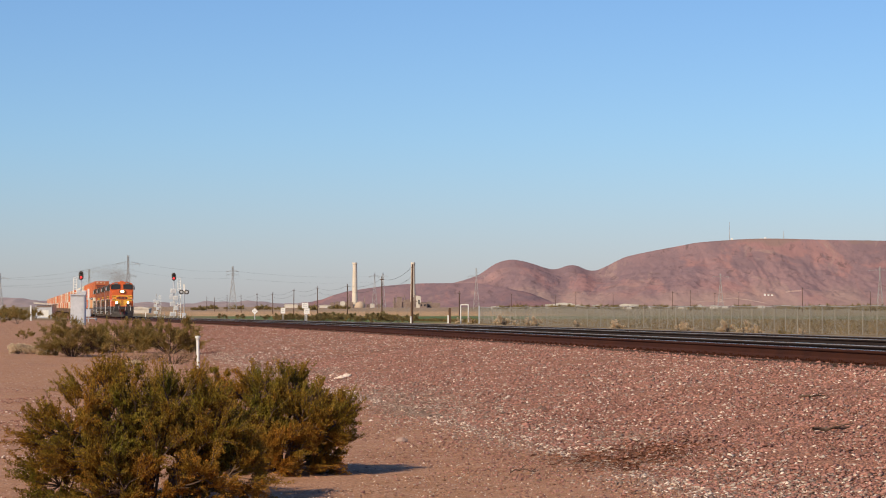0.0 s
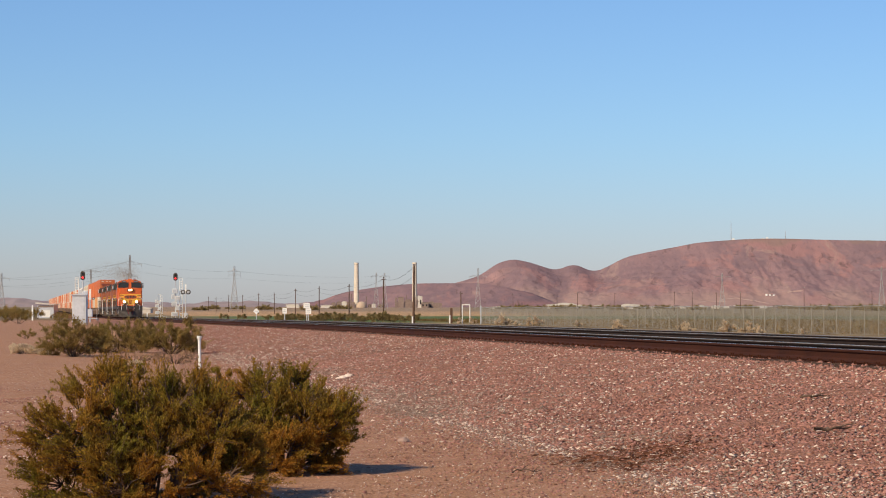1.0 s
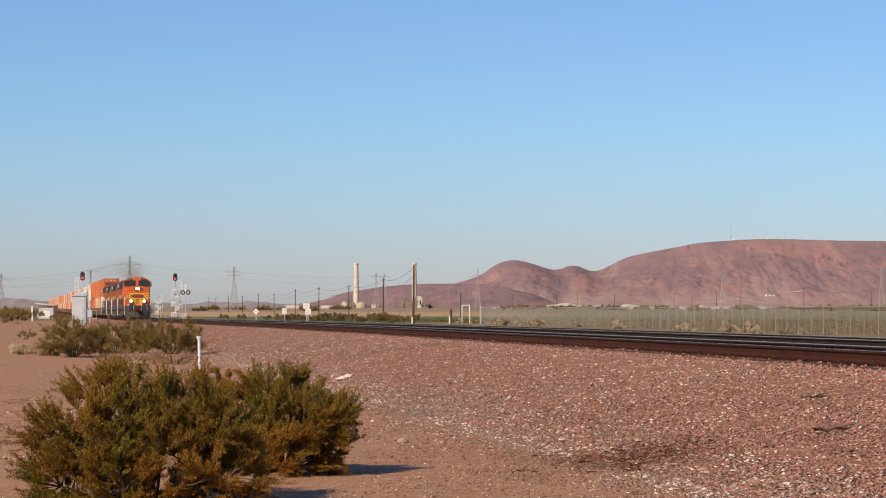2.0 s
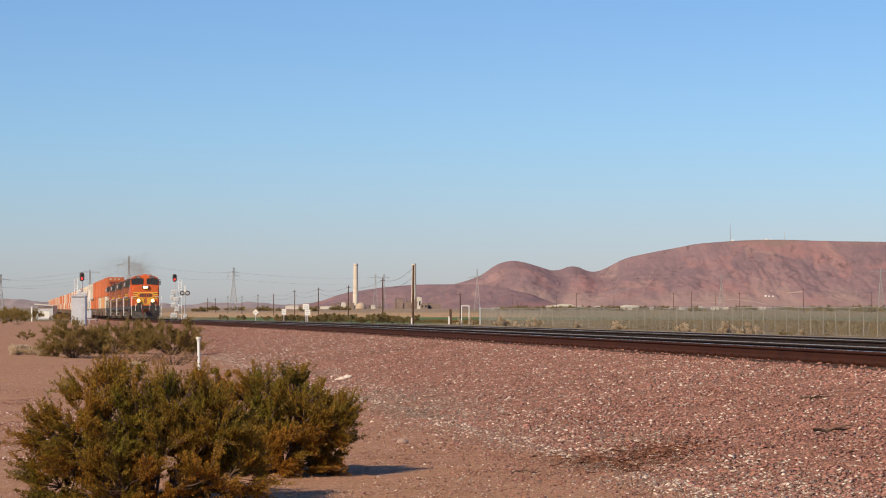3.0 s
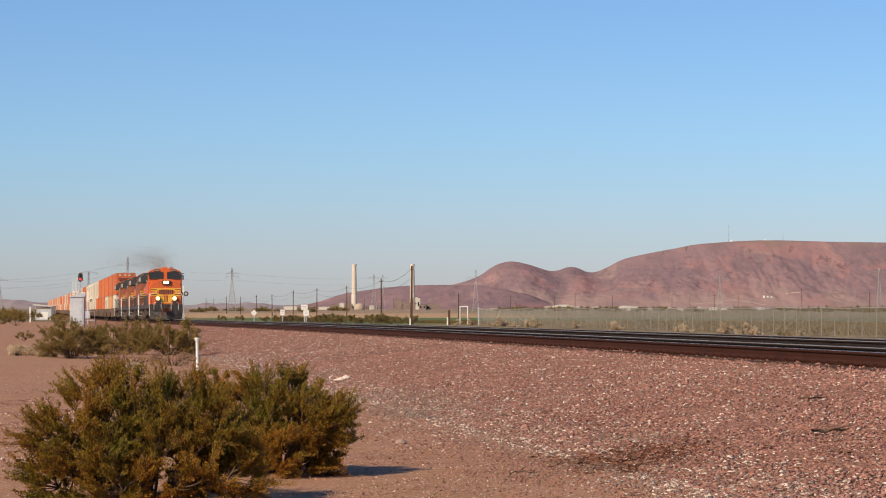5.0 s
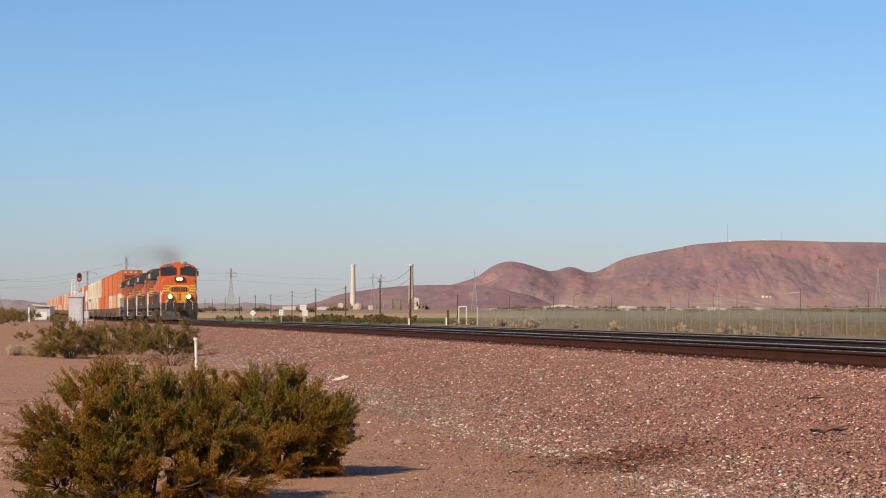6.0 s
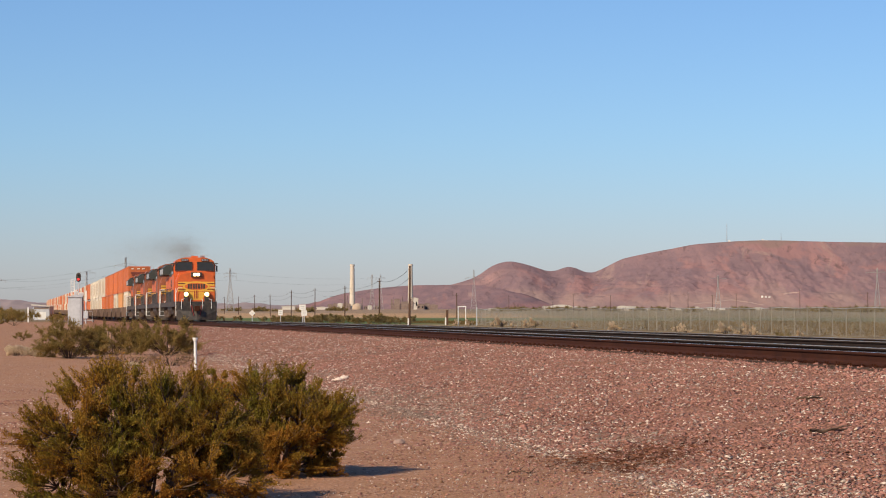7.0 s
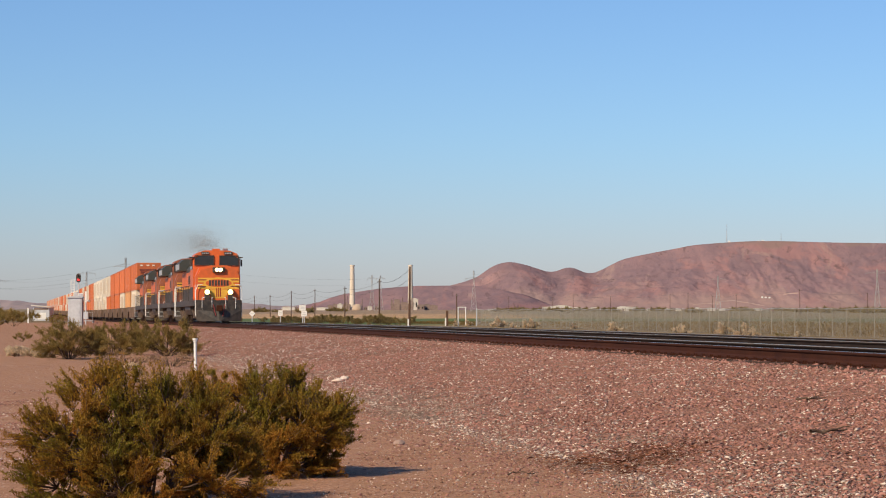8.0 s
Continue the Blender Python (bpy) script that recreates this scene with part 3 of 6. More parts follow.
def low_crest(x):
    """Long slope rising to a flat top, falling off steeply to the right."""
    shape = ((-235, 0), (-205, 6), (-158, 24), (-100, 33), (-41, 38), (55, 38.5), (85, 34), (112, 21), (138, 8), (165, 0))
    return sum(float(np.interp(x + d, [a for a, _ in shape], [b for _, b in shape])) for d in (-14, -7, 0, 7, 14)) / 5


def far_crest(x):
    return (10 + 6 / (1 + math.exp((x + 740) / 25))) + 2.2 * math.sin(x / 37) + 1.6 * math.sin(x / 15 + 1) + 0.9 * math.sin(x / 6.3)


ground()
ballast()
track(0.0, "near main line track with rusty rails on timber ties", 300, False)
track(4.30, "second main line track with rusty rails on timber ties", 120, True)
slopes = hills("hill_1", "red rocky desert mesa with eroded gullies and smooth knolls", main_crest, -160, 1500, 4050, 4850, 620, 150, 1.7, 0.13, HILL)
hills("hill_2", "low dark red mound before the mesa", low_crest, -300, 260, 3500, 3900, 140, 36, 7.1, 0.12, MOUND)
hills("hill_3", "far ridge low on the skyline, its haze put into the grey colour", far_crest, -1500, -150, 4500, 4900, 420, 24, 3.3, 0.2, HAZE_ROCK)
stones("red_ballast", 125000, STONE, "reddish crushed ballast stones lying on the bank", 0.0225, bank_region(13, 62, TOE, -1.36), 11, 0.30, True)
stones("far_red_ballast", 42000, STONE, "reddish crushed ballast farther along the bank", 0.024, bank_region(58, 175, TOE, -0.93), 10, 0.32, True)
stones("pale_ballast", 26000, PALE_STONE, "pale crushed stones among the red ballast", 0.0205, bank_region(14, 150, TOE - 0.3, CREST), 12, 0.30, True)
stones("crib_ballast", 38000, STONE, "reddish ballast heaped between the tie ends", 0.027, crib_region, 9, 0.5, True)
stones("coarse_pale_ballast", 2200, PALE_STONE, "larger pale stones along the bank", 0.022, bank_region(34, 90, TOE, CREST), 41, 0.32, True)
stones("coarse_grey_ballast", 4500, GREY_STONE, "larger brownish grey stones along the bank", 0.026, bank_region(34, 90, TOE, CREST), 42, 0.4, True)
stones("grey_ballast", 12000, GREY_STONE, "dark grey stones among the red ballast", 0.021, bank_region(14, 95, TOE, CREST), 13, 0.30, True)
stones("pale_spill", 7500, PALE_STONE, "pale gravel spilled along the foot of the bank", 0.016, drift_region, 14, 0.34)
stones("grey_spill", 30000, GREY_STONE, "greyish gravel spilled along the foot of the bank", 0.016, drift_region, 15, 0.32, True)
stones("loose_gravel", 48000, DIRTSTONE, "small reddish stones strewn over the dirt", 0.010, flat_region, 16, 0.5, True)
stones("toe_gravel", 34000, STONE, "reddish gravel thinning out onto the dirt", 0.015, toe_region, 18, 0.32, True)
stones("shoulder_gravel", 7000, STONE, "pinkish gravel spread over the dirt shoulder", 0.014, shoulder_region, 19, 0.5, True)
stones("pale_shoulder_gravel", 1600, PALE_STONE, "pale gravel spread over the dirt shoulder", 0.013, shoulder_region, 20, 0.5, True)
stones("loose_pale_gravel", 12000, PALE_STONE, "small pale stones strewn over the dirt", 0.0095, flat_region, 17, 0.5, True)


# ---- the train ----
SPEED = 20.75                    # metres of depth a second
FRONT = 158.5                    # depth of the leading nose at 8 s
CAR = 22.3


def wheelset(parent, y, r=0.533):
    bm = bmesh.new()
    for x in (-0.75, 0.75):
        disc(bm, (x, 0, 0), r, 0.13, "x", 20)
        disc(bm, (x * 1.03, 0, 0), r * 0.35, 0.16, "x", 10)
    rod(bm, (-0.75, 0, 0), (0.75, 0, 0), 0.09)
    ob = part("wheelset", bm, TRUCK, parent)
    ob.location = (0, y, r)
    return ob


def locomotive(label):
    """A six-axle road locomotive, nose at y = 0, rear at y = 22.3, rail head at z = 0."""
    root = thing("locomotive", Matrix(), label, "locomotive", "locomotives of the freight train")
    bm = bmesh.new()
    box(bm, -1.5, 1.5, 0.55, 21.9, 1.12, 1.5, 0.03)
    box(bm, -1.1, 1.1, 1.2, 21.0, 0.9, 1.12)
    part("underframe", bm, BLACKPAINT, root)
    bm = bmesh.new()
    prism(bm, ((-1.35, 0.9), (-1.2, 0.55), (1.2, 0.55), (1.35, 0.9), (1.35, 1.5), (-1.35, 1.5)), 8.4, 14.0)
    part("fuel_tank", bm, BLACKPAINT, root)
    # nose and cab
    bm = bmesh.new()
    nose = ((-1.42, 1.5), (1.42, 1.5), (1.44, 3.1), (1.25, 3.6), (0.55, 3.78), (-0.55, 3.78), (-1.25, 3.6), (-1.44, 3.1))
    prism(bm, [(x * 0.95, z if z < 3.2 else z - 0.14) for x, z in nose], 0.78, 1.05)
    prism(bm, nose, 1.05, 2.6)
    part("nose", bm, ORANGE, root)
    bm = bmesh.new()
    cabo = ((-1.55, 1.5), (1.55, 1.5), (1.55, 4.28), (1.36, 4.60), (0.8, 4.80), (-0.8, 4.80), (-1.36, 4.60), (-1.55, 4.28))
    prism(bm, cabo, 2.5, 5.2)
    bmesh.ops.bevel(bm, geom=[e for e in bm.edges if e.calc_length() > 2.4], offset=0.05, segments=2, affect="EDGES")
    cab = part("cab", bm, ORANGE, root, "orange crew cab")
    for s in (-1, 1):
        bm = bmesh.new()
        prism(bm, [(s * x, z) for x, z in ((0.24, 3.86), (1.40, 3.86), (1.40, 4.28), (1.22, 4.42), (0.24, 4.42))][::s], 2.44, 2.49)
        part("windscreen", bm, GLASS, cab, "dark windscreen pane")
        bm = bmesh.new()
        for b in ((0.18, 1.46, 3.8, 3.86), (0.18, 1.46, 4.42, 4.47), (0.18, 0.24, 3.86, 4.42), (1.40, 1.46, 3.86, 4.42)):
            box(bm, min(s * b[0], s * b[1]), max(s * b[0], s * b[1]), 2.425, 2.498, b[2], b[3])
        part("window_frame", bm, BLACKPAINT, cab)
        bm = bmesh.new()
        box(bm, min(s * 1.552, s * 1.58), max(s * 1.552, s * 1.58), 3.0, 4.8, 3.55, 4.18, 0.008)
        part("side_window", bm, GLASS, cab)
        bm = bmesh.new()
        box(bm, min(s * 1.552, s * 1.565), max(s * 1.552, s * 1.565), 2.56, 5.18, 1.5, 2.38)
        part("skirt_panel", bm, BLACKPAINT, cab, "grimy black lower cab side")
        bm = bmesh.new()
        box(bm, min(s * 0.5, s * 1.02), max(s * 0.5, s * 1.02), 2.42, 2.5, 4.52, 4.70, 0.01)
        board = part("number_board", bm, BLACKPAINT, cab)
        for k in range(4):
            bm = bmesh.new()
            a = s * 0.54 + s * k * 0.12
            box(bm, min(a, a + s * 0.06), max(a, a + s * 0.06), 2.412, 2.419, 4.56, 4.66)
            part("number_bar", bm, GALV, board)
        bm = bmesh.new()
        box(bm, min(s * 1.60, s * 1.72), max(s * 1.60, s * 1.72), 2.7, 2.76, 3.75, 4.2, 0.01)
        rod(bm, (s * 1.5, 2.8, 4.26), (s * 1.7, 2.73, 4.1), 0.02)
        part("mirror", bm, BLACKPAINT, cab, "black side mirror")
        bm = bmesh.new()
        box(bm, min(s * 1.45, s * 1.75), max(s * 1.45, s * 1.75), 2.4, 4.9, 4.33, 4.37)
        part("sunshade", bm, BLACKPAINT, cab)
    bm = bmesh.new()
    box(bm, -0.25, 0.25, 2.7, 3.2, 4.80, 4.92, 0.03)
    part("air_conditioner", bm, ORANGE, cab)
    bm = bmesh.new()
    for x in (0.5, 0.62, 0.74):
        rod(bm, (x, 3.0, 4.94), (x, 3.5 + x * 0.2, 4.94), 0.05, 0.03, 8)
    box(bm, 0.45, 0.8, 3.1, 3.2, 4.79, 4.91)
    part("air_horn", bm, GALV, cab)
    # lights and lettered band
    bm = bmesh.new()
    box(bm, -0.40, 0.40, 0.60, 1.05, 3.31, 3.65, 0.04)
    part("headlight_box", bm, BLACKPAINT, root)
    for x in (-0.12, 0.12):
        bm = bmesh.new()
        disc(bm, (x, 0.585, 3.48), 0.09, 0.04)
        lamp = part("headlight", bm, LAMP, root, "bright lit headlight")
        # disc behind the lens imitates the glow around it
        bm = bmesh.new()
        disc(bm, (x, 0.592 + 0.004 * (x > 0), 3.48), 0.135, 0.03)
        part("reflector", bm, LAMP_HALO, lamp)
    for x in (-0.76, 0.76):
        bm = bmesh.new()
        disc(bm, (x, 0.46, 2.03), 0.115, 0.05)
        lamp = part("ditch_light", bm, LAMP, root, "bright lit ditch light")
        bm = bmesh.new()
        disc(bm, (x, 0.468, 2.03), 0.18, 0.03)
        part("reflector", bm, LAMP_HALO, lamp)
        bm = bmesh.new()
        box(bm, x - 0.17, x + 0.17, 0.49, 0.77, 1.5, 2.22, 0.02)
        part("ditch_light_box", bm, BLACKPAINT, root)
    for z0, z1, m in ((2.86, 2.96, YELLOW), (2.80, 2.845, BLACKPAINT), (2.66, 2.78, YELLOW), (2.44, 2.55, YELLOW), (2.38, 2.425, BLACKPAINT), (2.24, 2.36, YELLOW)):
        bm = bmesh.new()
        box(bm, -1.345, 1.345, 0.772, 0.779, z0, z1)
        part("stripe", bm, m, root, "thin yellow and black nose stripe")
    bm = bmesh.new()
    prism(bm, ((-0.42, 1.62), (0.42, 1.62), (0.72, 2.20), (-0.72, 2.20)), 0.768, 0.779)
    part("chevron", bm, YELLOW, root, "yellow panel low on the nose")
    bm = bmesh.new()
    disc(bm, (0, 0.766, 2.61), 0.2, 0.01, n=28)
    bmesh.ops.scale(bm, vec=(4.9, 1, 1.9), space=Matrix.Translation((0, 0, -2.61)), verts=bm.verts)
    emblem = part("emblem", bm, YELLOW, root, "oval nose emblem with a yellow rim")
    bm = bmesh.new()
    disc(bm, (0, 0.758, 2.61), 0.2, 0.01, n=28)
    bmesh.ops.scale(bm, vec=(4.3, 1, 1.3), space=Matrix.Translation((0, 0, -2.61)), verts=bm.verts)
    part("emblem_field", bm, ORANGE, emblem)
    for k in range(7):
        bm = bmesh.new()
        x = -0.62 + k * 0.19
        box(bm, x - 0.01, x + 0.13, 0.744, 0.752, 2.44, 2.80)
        part("emblem_bar", bm, BLACKPAINT, emblem)
    for x in (-0.12, 0.0, 0.12):
        bm = bmesh.new()
        box(bm, x - 0.03, x + 0.03, 0.752, 0.766, 1.72, 2.3)
        part("emblem_stroke", bm, REDPAINT, root)
    # long hood
    bm = bmesh.new()
    prism(bm, ((-1.03, 1.5), (1.03, 1.5), (1.03, 3.75), (0.8, 4.05), (-0.8, 4.05), (-1.03, 3.75)), 5.2, 16.6)
    box(bm, -1.0, 1.0, 16.55, 21.3, 1.5, 3.7, 0.03)
    part("long_hood", bm, ORANGE, root, "orange engine hood")
    for y in np.arange(5.6, 21, 1.25):
        for s in (-1, 1):
            bm = bmesh.new()
            box(bm, min(s * 1.032, s * 1.05), max(s * 1.032, s * 1.05), y, y + 1.1, 2.5, 3.52, 0.008)
            part("hood_door", bm, ORANGE, root)
    for s in (-1, 1):
        bm = bmesh.new()
        box(bm, min(s * 1.033, s * 1.06), max(s * 1.033, s * 1.06), 5.25, 21.2, 1.5, 2.38)
        part("lower_band", bm, BLACKPAINT, root, "black lower hood band")
        bm = bmesh.new()
        box(bm, min(s * 1.055, s * 1.07), max(s * 1.055, s * 1.07), 5.25, 21.2, 2.39, 2.47)
        part("side_stripe", bm, YELLOW, root)
        for k in range(4):
            bm = bmesh.new()
            box(bm, min(s * 1.06, s * 1.075), max(s * 1.06, s * 1.075), 9.5 + k * 1.3, 10.4 + k * 1.3, 2.7, 3.3)
            part("side_emblem_bar", bm, BLACKPAINT, root)
    bm = bmesh.new()
    prism(bm, ((-1.06, 3.56), (1.06, 3.56), (1.06, 3.77), (0.82, 4.08), (-0.82, 4.08), (-1.06, 3.77)), 5.22, 16.62)
    box(bm, -0.7, 0.7, 5.4, 16.6, 4.082, 4.2, 0.04)
    prism(bm, ((-1.55, 3.72), (1.55, 3.72), (1.55, 4.25), (1.2, 4.55), (-1.2, 4.55), (-1.55, 4.25)), 16.8, 21.3)
    prism(bm, ((-1.3, 3.5), (1.3, 3.5), (1.3, 4.2), (0.9, 4.45), (-0.9, 4.45), (-1.3, 4.2)), 6.2, 9.5)
    part("radiator_and_roof", bm, ROOFGREY, root, "dark dusty radiator wings and roof")
    for s in (-1, 1):
        for k in range(3):
            bm = bmesh.new()
            box(bm, min(s * 1.552, s * 1.575), max(s * 1.552, s * 1.575), 17.0 + k * 1.4, 18.25 + k * 1.4, 3.8, 4.2)
            part("radiator_screen", bm, GALV, root, "grey radiator screen")
    bm = bmesh.new()
    box(bm, -0.35, 0.35, 11.6, 12.6, 4.2, 4.5, 0.04)
    part("exhaust_stack", bm, BLACKPAINT, root)
    # pilot, plough, coupler, hoses
    bm = bmesh.new()
    box(bm, -1.5, 1.5, 0.5, 0.6, 0.75, 1.5, 0.02)
    part("pilot", bm, BLACKPAINT, root)
    for s in (-1, 1):
        bm = bmesh.new()
        vs = [bm.verts.new(v) for v in ((0, -0.02, 0.12), (s * 1.45, 0.45, 0.12), (s * 1.5, 0.45, 0.85), (0, 0.2, 0.75), (0, 0.06, 0.12), (s * 1.45, 0.53, 0.12), (s * 1.5, 0.53, 0.85), (0, 0.28, 0.75))]
        for q in ((0, 1, 2, 3), (7, 6, 5, 4), (0, 4, 5, 1), (1, 5, 6, 2), (2, 6, 7, 3), (3, 7, 4, 0)):
            bm.faces.new([vs[i] for i in q])
        bmesh.ops.recalc_face_normals(bm, faces=bm.faces)
        part("plough", bm, BLACKPAINT, root, "grimy black pilot plough blade")
    for x in (-1.1, -0.45, 0.45, 1.1):
        bm = bmesh.new()
        rod(bm, (x, 0.47, 0.95), (x, 0.45, 1.62), 0.022, n=6)
        rod(bm, (x, 0.45, 1.62), (x * 0.8, 0.45, 1.70), 0.022, n=6)
        part("grab_iron", bm, WHITE, root, "white grab iron on the pilot")
    bm = bmesh.new()
    box(bm, -0.12, 0.12, -0.1, 0.6, 0.85, 1.1, 0.04)
    box(bm, -0.2, 0.2, -0.25, 0.05, 0.78, 1.16, 0.05)
    part("coupler", bm, RUST, root)
    for x in (-0.5, -0.35, 0.35, 0.5):
        bm = bmesh.new()
        rod(bm, (x, 0.45, 1.2), (x * 0.9, 0.15, 0.8), 0.024)
        rod(bm, (x * 0.9, 0.15, 0.8), (x * 0.6, 0.05, 0.45), 0.024)
        part("hose", bm, REDPAINT if abs(x) < 0.4 else BLACKPAINT, root)
    # rails at the ends and along the walkway
    for y in (0.62, 21.8):
        for s in (-1, 1):
            bm = bmesh.new()
            pts = [(s * 1.5, y, 0.5), (s * 1.52, y, 2.1), (s * 1.36, y, 2.5), (s * 1.05, y, 2.5)] if y < 2 else [(s * 1.52, y, 0.5), (s * 1.52, y, 2.6), (s * 1.1, y, 2.6)]
            for a, b in zip(pts, pts[1:]):
                rod(bm, a, b, 0.022)
            rod(bm, (s * 1.5, y + (0.55 if y < 2 else -0.55), 1.5), (s * 1.5, y + (0.55 if y < 2 else -0.55), 2.5), 0.02)
            part("end_handrail", bm, WHITE, root, "white corner handrail")
            bm = bmesh.new()
            for z in (0.45, 0.8, 1.15):
                box(bm, min(s * 1.1, s * 1.52), max(s * 1.1, s * 1.52), y - 0.1, y + 0.35, z, z + 0.04)
            box(bm, min(s * 1.5, s * 1.53), max(s * 1.5, s * 1.53), y + 0.3, y + 0.34, 0.4, 1.5)
            part("step_ladder", bm, GALV, root)
    for s in (-1, 1):
        bm = bmesh.new()
        rod(bm, (s * 1.5, 5.3, 2.5), (s * 1.5, 21.5, 2.5), 0.025, n=6)
        for y in np.arange(5.6, 21.6, 1.9):
            rod(bm, (s * 1.5, y, 1.5), (s * 1.5, y, 2.5), 0.022, n=6)
        part("walkway_handrail", bm, BLACKPAINT, root)
    # bogies
    for c in (4.5, 17.9):
        bm = bmesh.new()
        for s in (-1, 1):
            prism(bm, ((s * 1.02, 0.42), (s * 1.18, 0.42), (s * 1.18, 0.85), (s * 1.02, 0.85))[::s], c - 2.45, c + 2.45)
            for k in (-1.85, 0, 1.85):
                box(bm, min(s * 1.0, s * 1.26), max(s * 1.0, s * 1.26), c + k - 0.3, c + k + 0.3, 0.3, 0.8, 0.03)
                box(bm, min(s * 1.16, s * 1.27), max(s * 1.16, s * 1.27), c + k + 0.55, c + k + 0.85, 0.62, 1.15, 0.03)
        box(bm, -1.0, 1.0, c - 0.4, c + 0.4, 0.5, 0.95)
        part("bogie_frame", bm, TRUCK, root)
        for k in (-1.85, 0, 1.85):
            wheelset(root, c + k)
    return root


def container(mat, length, label):
    """A corrugated steel box, door end at y = 0, floor at z = 0."""
    root = thing("shipping_container", Matrix(), label, "shipping container", "containers on the train")
    w, h = 1.22, 2.75
    bm = bmesh.new()
    box(bm, -w + 0.03, w - 0.03, 0.04, length - 0.04, 0.05, h - 0.03)
    part("shell", bm, mat, root)
    bm = bmesh.new()
    for x in (-1, 1):
        for y in (0, length):
            box(bm, min(x * w, x * (w - 0.15)), max(x * w, x * (w - 0.15)), min(y, abs(y - 0.15)), max(y, abs(y - 0.15)), 0, h, 0.01)
        for z in (0, h - 0.11):
            box(bm, min(x * w, x * (w - 0.08)), max(x * w, x * (w - 0.08)), 0.15, length - 0.15, z, z + 0.11)
    for y in (0.0, length - 0.09):
        for z in (0, h - 0.13):
            box(bm, -w + 0.15, w - 0.15, y, y + 0.09, z, z + 0.13)
    part("corner_frame", bm, mat, root)
    n = int(length / 0.42)
    for s in (-1, 1):
        bm = bmesh.new()
        edge = []
        for k in range(n):
            y, q = 0.25 + k * (length - 0.5) / n, (length - 0.5) / n
            edge += [(y, 0.031), (y + 0.1 * q, 0.004), (y + 0.5 * q, 0.004), (y + 0.6 * q, 0.031)]
        rows = [[bm.verts.new((s * (w - d), y, z)) for y, d in edge] for z in (0.11, h - 0.12)]
        for i in range(len(edge) - 1):
            f = (rows[0][i], rows[0][i + 1], rows[1][i + 1], rows[1][i])
            bm.faces.new(f if s > 0 else f[::-1])
        part("corrugated_side", bm, mat, root)
    for x in (-0.62, 0.62):
        bm = bmesh.new()
        box(bm, x - 0.56, x + 0.56, 0.015, 0.04, 0.16, h - 0.16, 0.004)
        for q in (-0.25, 0.25):
            rod(bm, (x + q, 0.0, 0.15), (x + q, 0.0, h - 0.15), 0.02, n=6)
        part("door_leaf", bm, mat, root)
    if mat is BOX_ORANGE:
        for z, a, b in ((1.92, -0.95, 0.95), (1.66, -0.8, 0.8)):
            bm = bmesh.new()
            box(bm, a, b, -0.034, -0.022, z, z + 0.2)
            part("lettering_bar", bm, DARKMARK, root, "dark red lettering shown as a bar")
        for a in (-0.9, -0.25, 0.3):
            bm = bmesh.new()
            box(bm, a, a + 0.3, -0.034, -0.022, 2.42, 2.55)
            part("marking_plate", bm, BOX_WHITE, root, "small white marking plate")
    if mat is BOX_WHITE:
        for k in range(6):
            bm = bmesh.new()
            y = length * 0.18 + k * length * 0.115
            box(bm, -w - 0.012, -w + 0.002, y, y + length * 0.045, 0.35 + 0.2 * (k % 2), 2.35)
            part("lettering_bar", bm, FADEDMARK, root, "faded brown lettering shown as a bar")
    return root


def well_car():
    """One articulated unit: sunken side sills between two bogies."""
    root = thing("well_car", Matrix(), "grimy brown articulated container well car", "railway wagon", "well cars of the train")
    for s in (-1, 1):
        bm = bmesh.new()
        side = ((0.0, 0.95), (1.6, 0.95), (2.2, 0.35), (13.8, 0.35), (14.4, 0.95), (16.0, 0.95), (16.0, 1.15), (14.2, 1.45), (1.8, 1.45), (0.0, 1.15))
        a = [bm.verts.new((s * 1.3, y, z)) for y, z in side]
        b = [bm.verts.new((s * 1.42, y, z)) for y, z in side]
        bm.faces.new(a)
        bm.faces.new(b[::-1])
        for i in range(len(side)):
            j = (i + 1) % len(side)
            bm.faces.new((a[j], a[i], b[i], b[j]))
        for k in range(7):
            y = 2.4 + k * 1.75
            box(bm, min(s * 1.42, s * 1.5), max(s * 1.42, s * 1.5), y, y + 0.16, 0.36, 1.44)
        bmesh.ops.recalc_face_normals(bm, faces=bm.faces)
        part("side_sill", bm, WELL, root)
    bm = bmesh.new()
    box(bm, -1.3, 1.3, 2.2, 13.8, 0.33, 0.43)
    part("well_floor", bm, WELL, root)
    for y in (0.2, 14.3):
        bm = bmesh.new()
        box(bm, -1.3, 1.3, y, y + 1.5, 1.0, 1.2, 0.02)
        part("end_platform", bm, WELL, root)
    bm = bmesh.new()
    for s in (-1, 1):
        box(bm, min(s * 0.95, s * 1.1), max(s * 0.95, s * 1.1), -1.1, 1.1, 0.4, 0.75, 0.03)
    box(bm, -0.95, 0.95, -0.25, 0.25, 0.45, 0.95)
    for y in (-0.9, 0.9):
        for s in (-0.75, 0.75):
            disc(bm, (s, y, 0.46), 0.46, 0.13, "x", 14)
    part("bogie", bm, TRUCK, root)
    return root


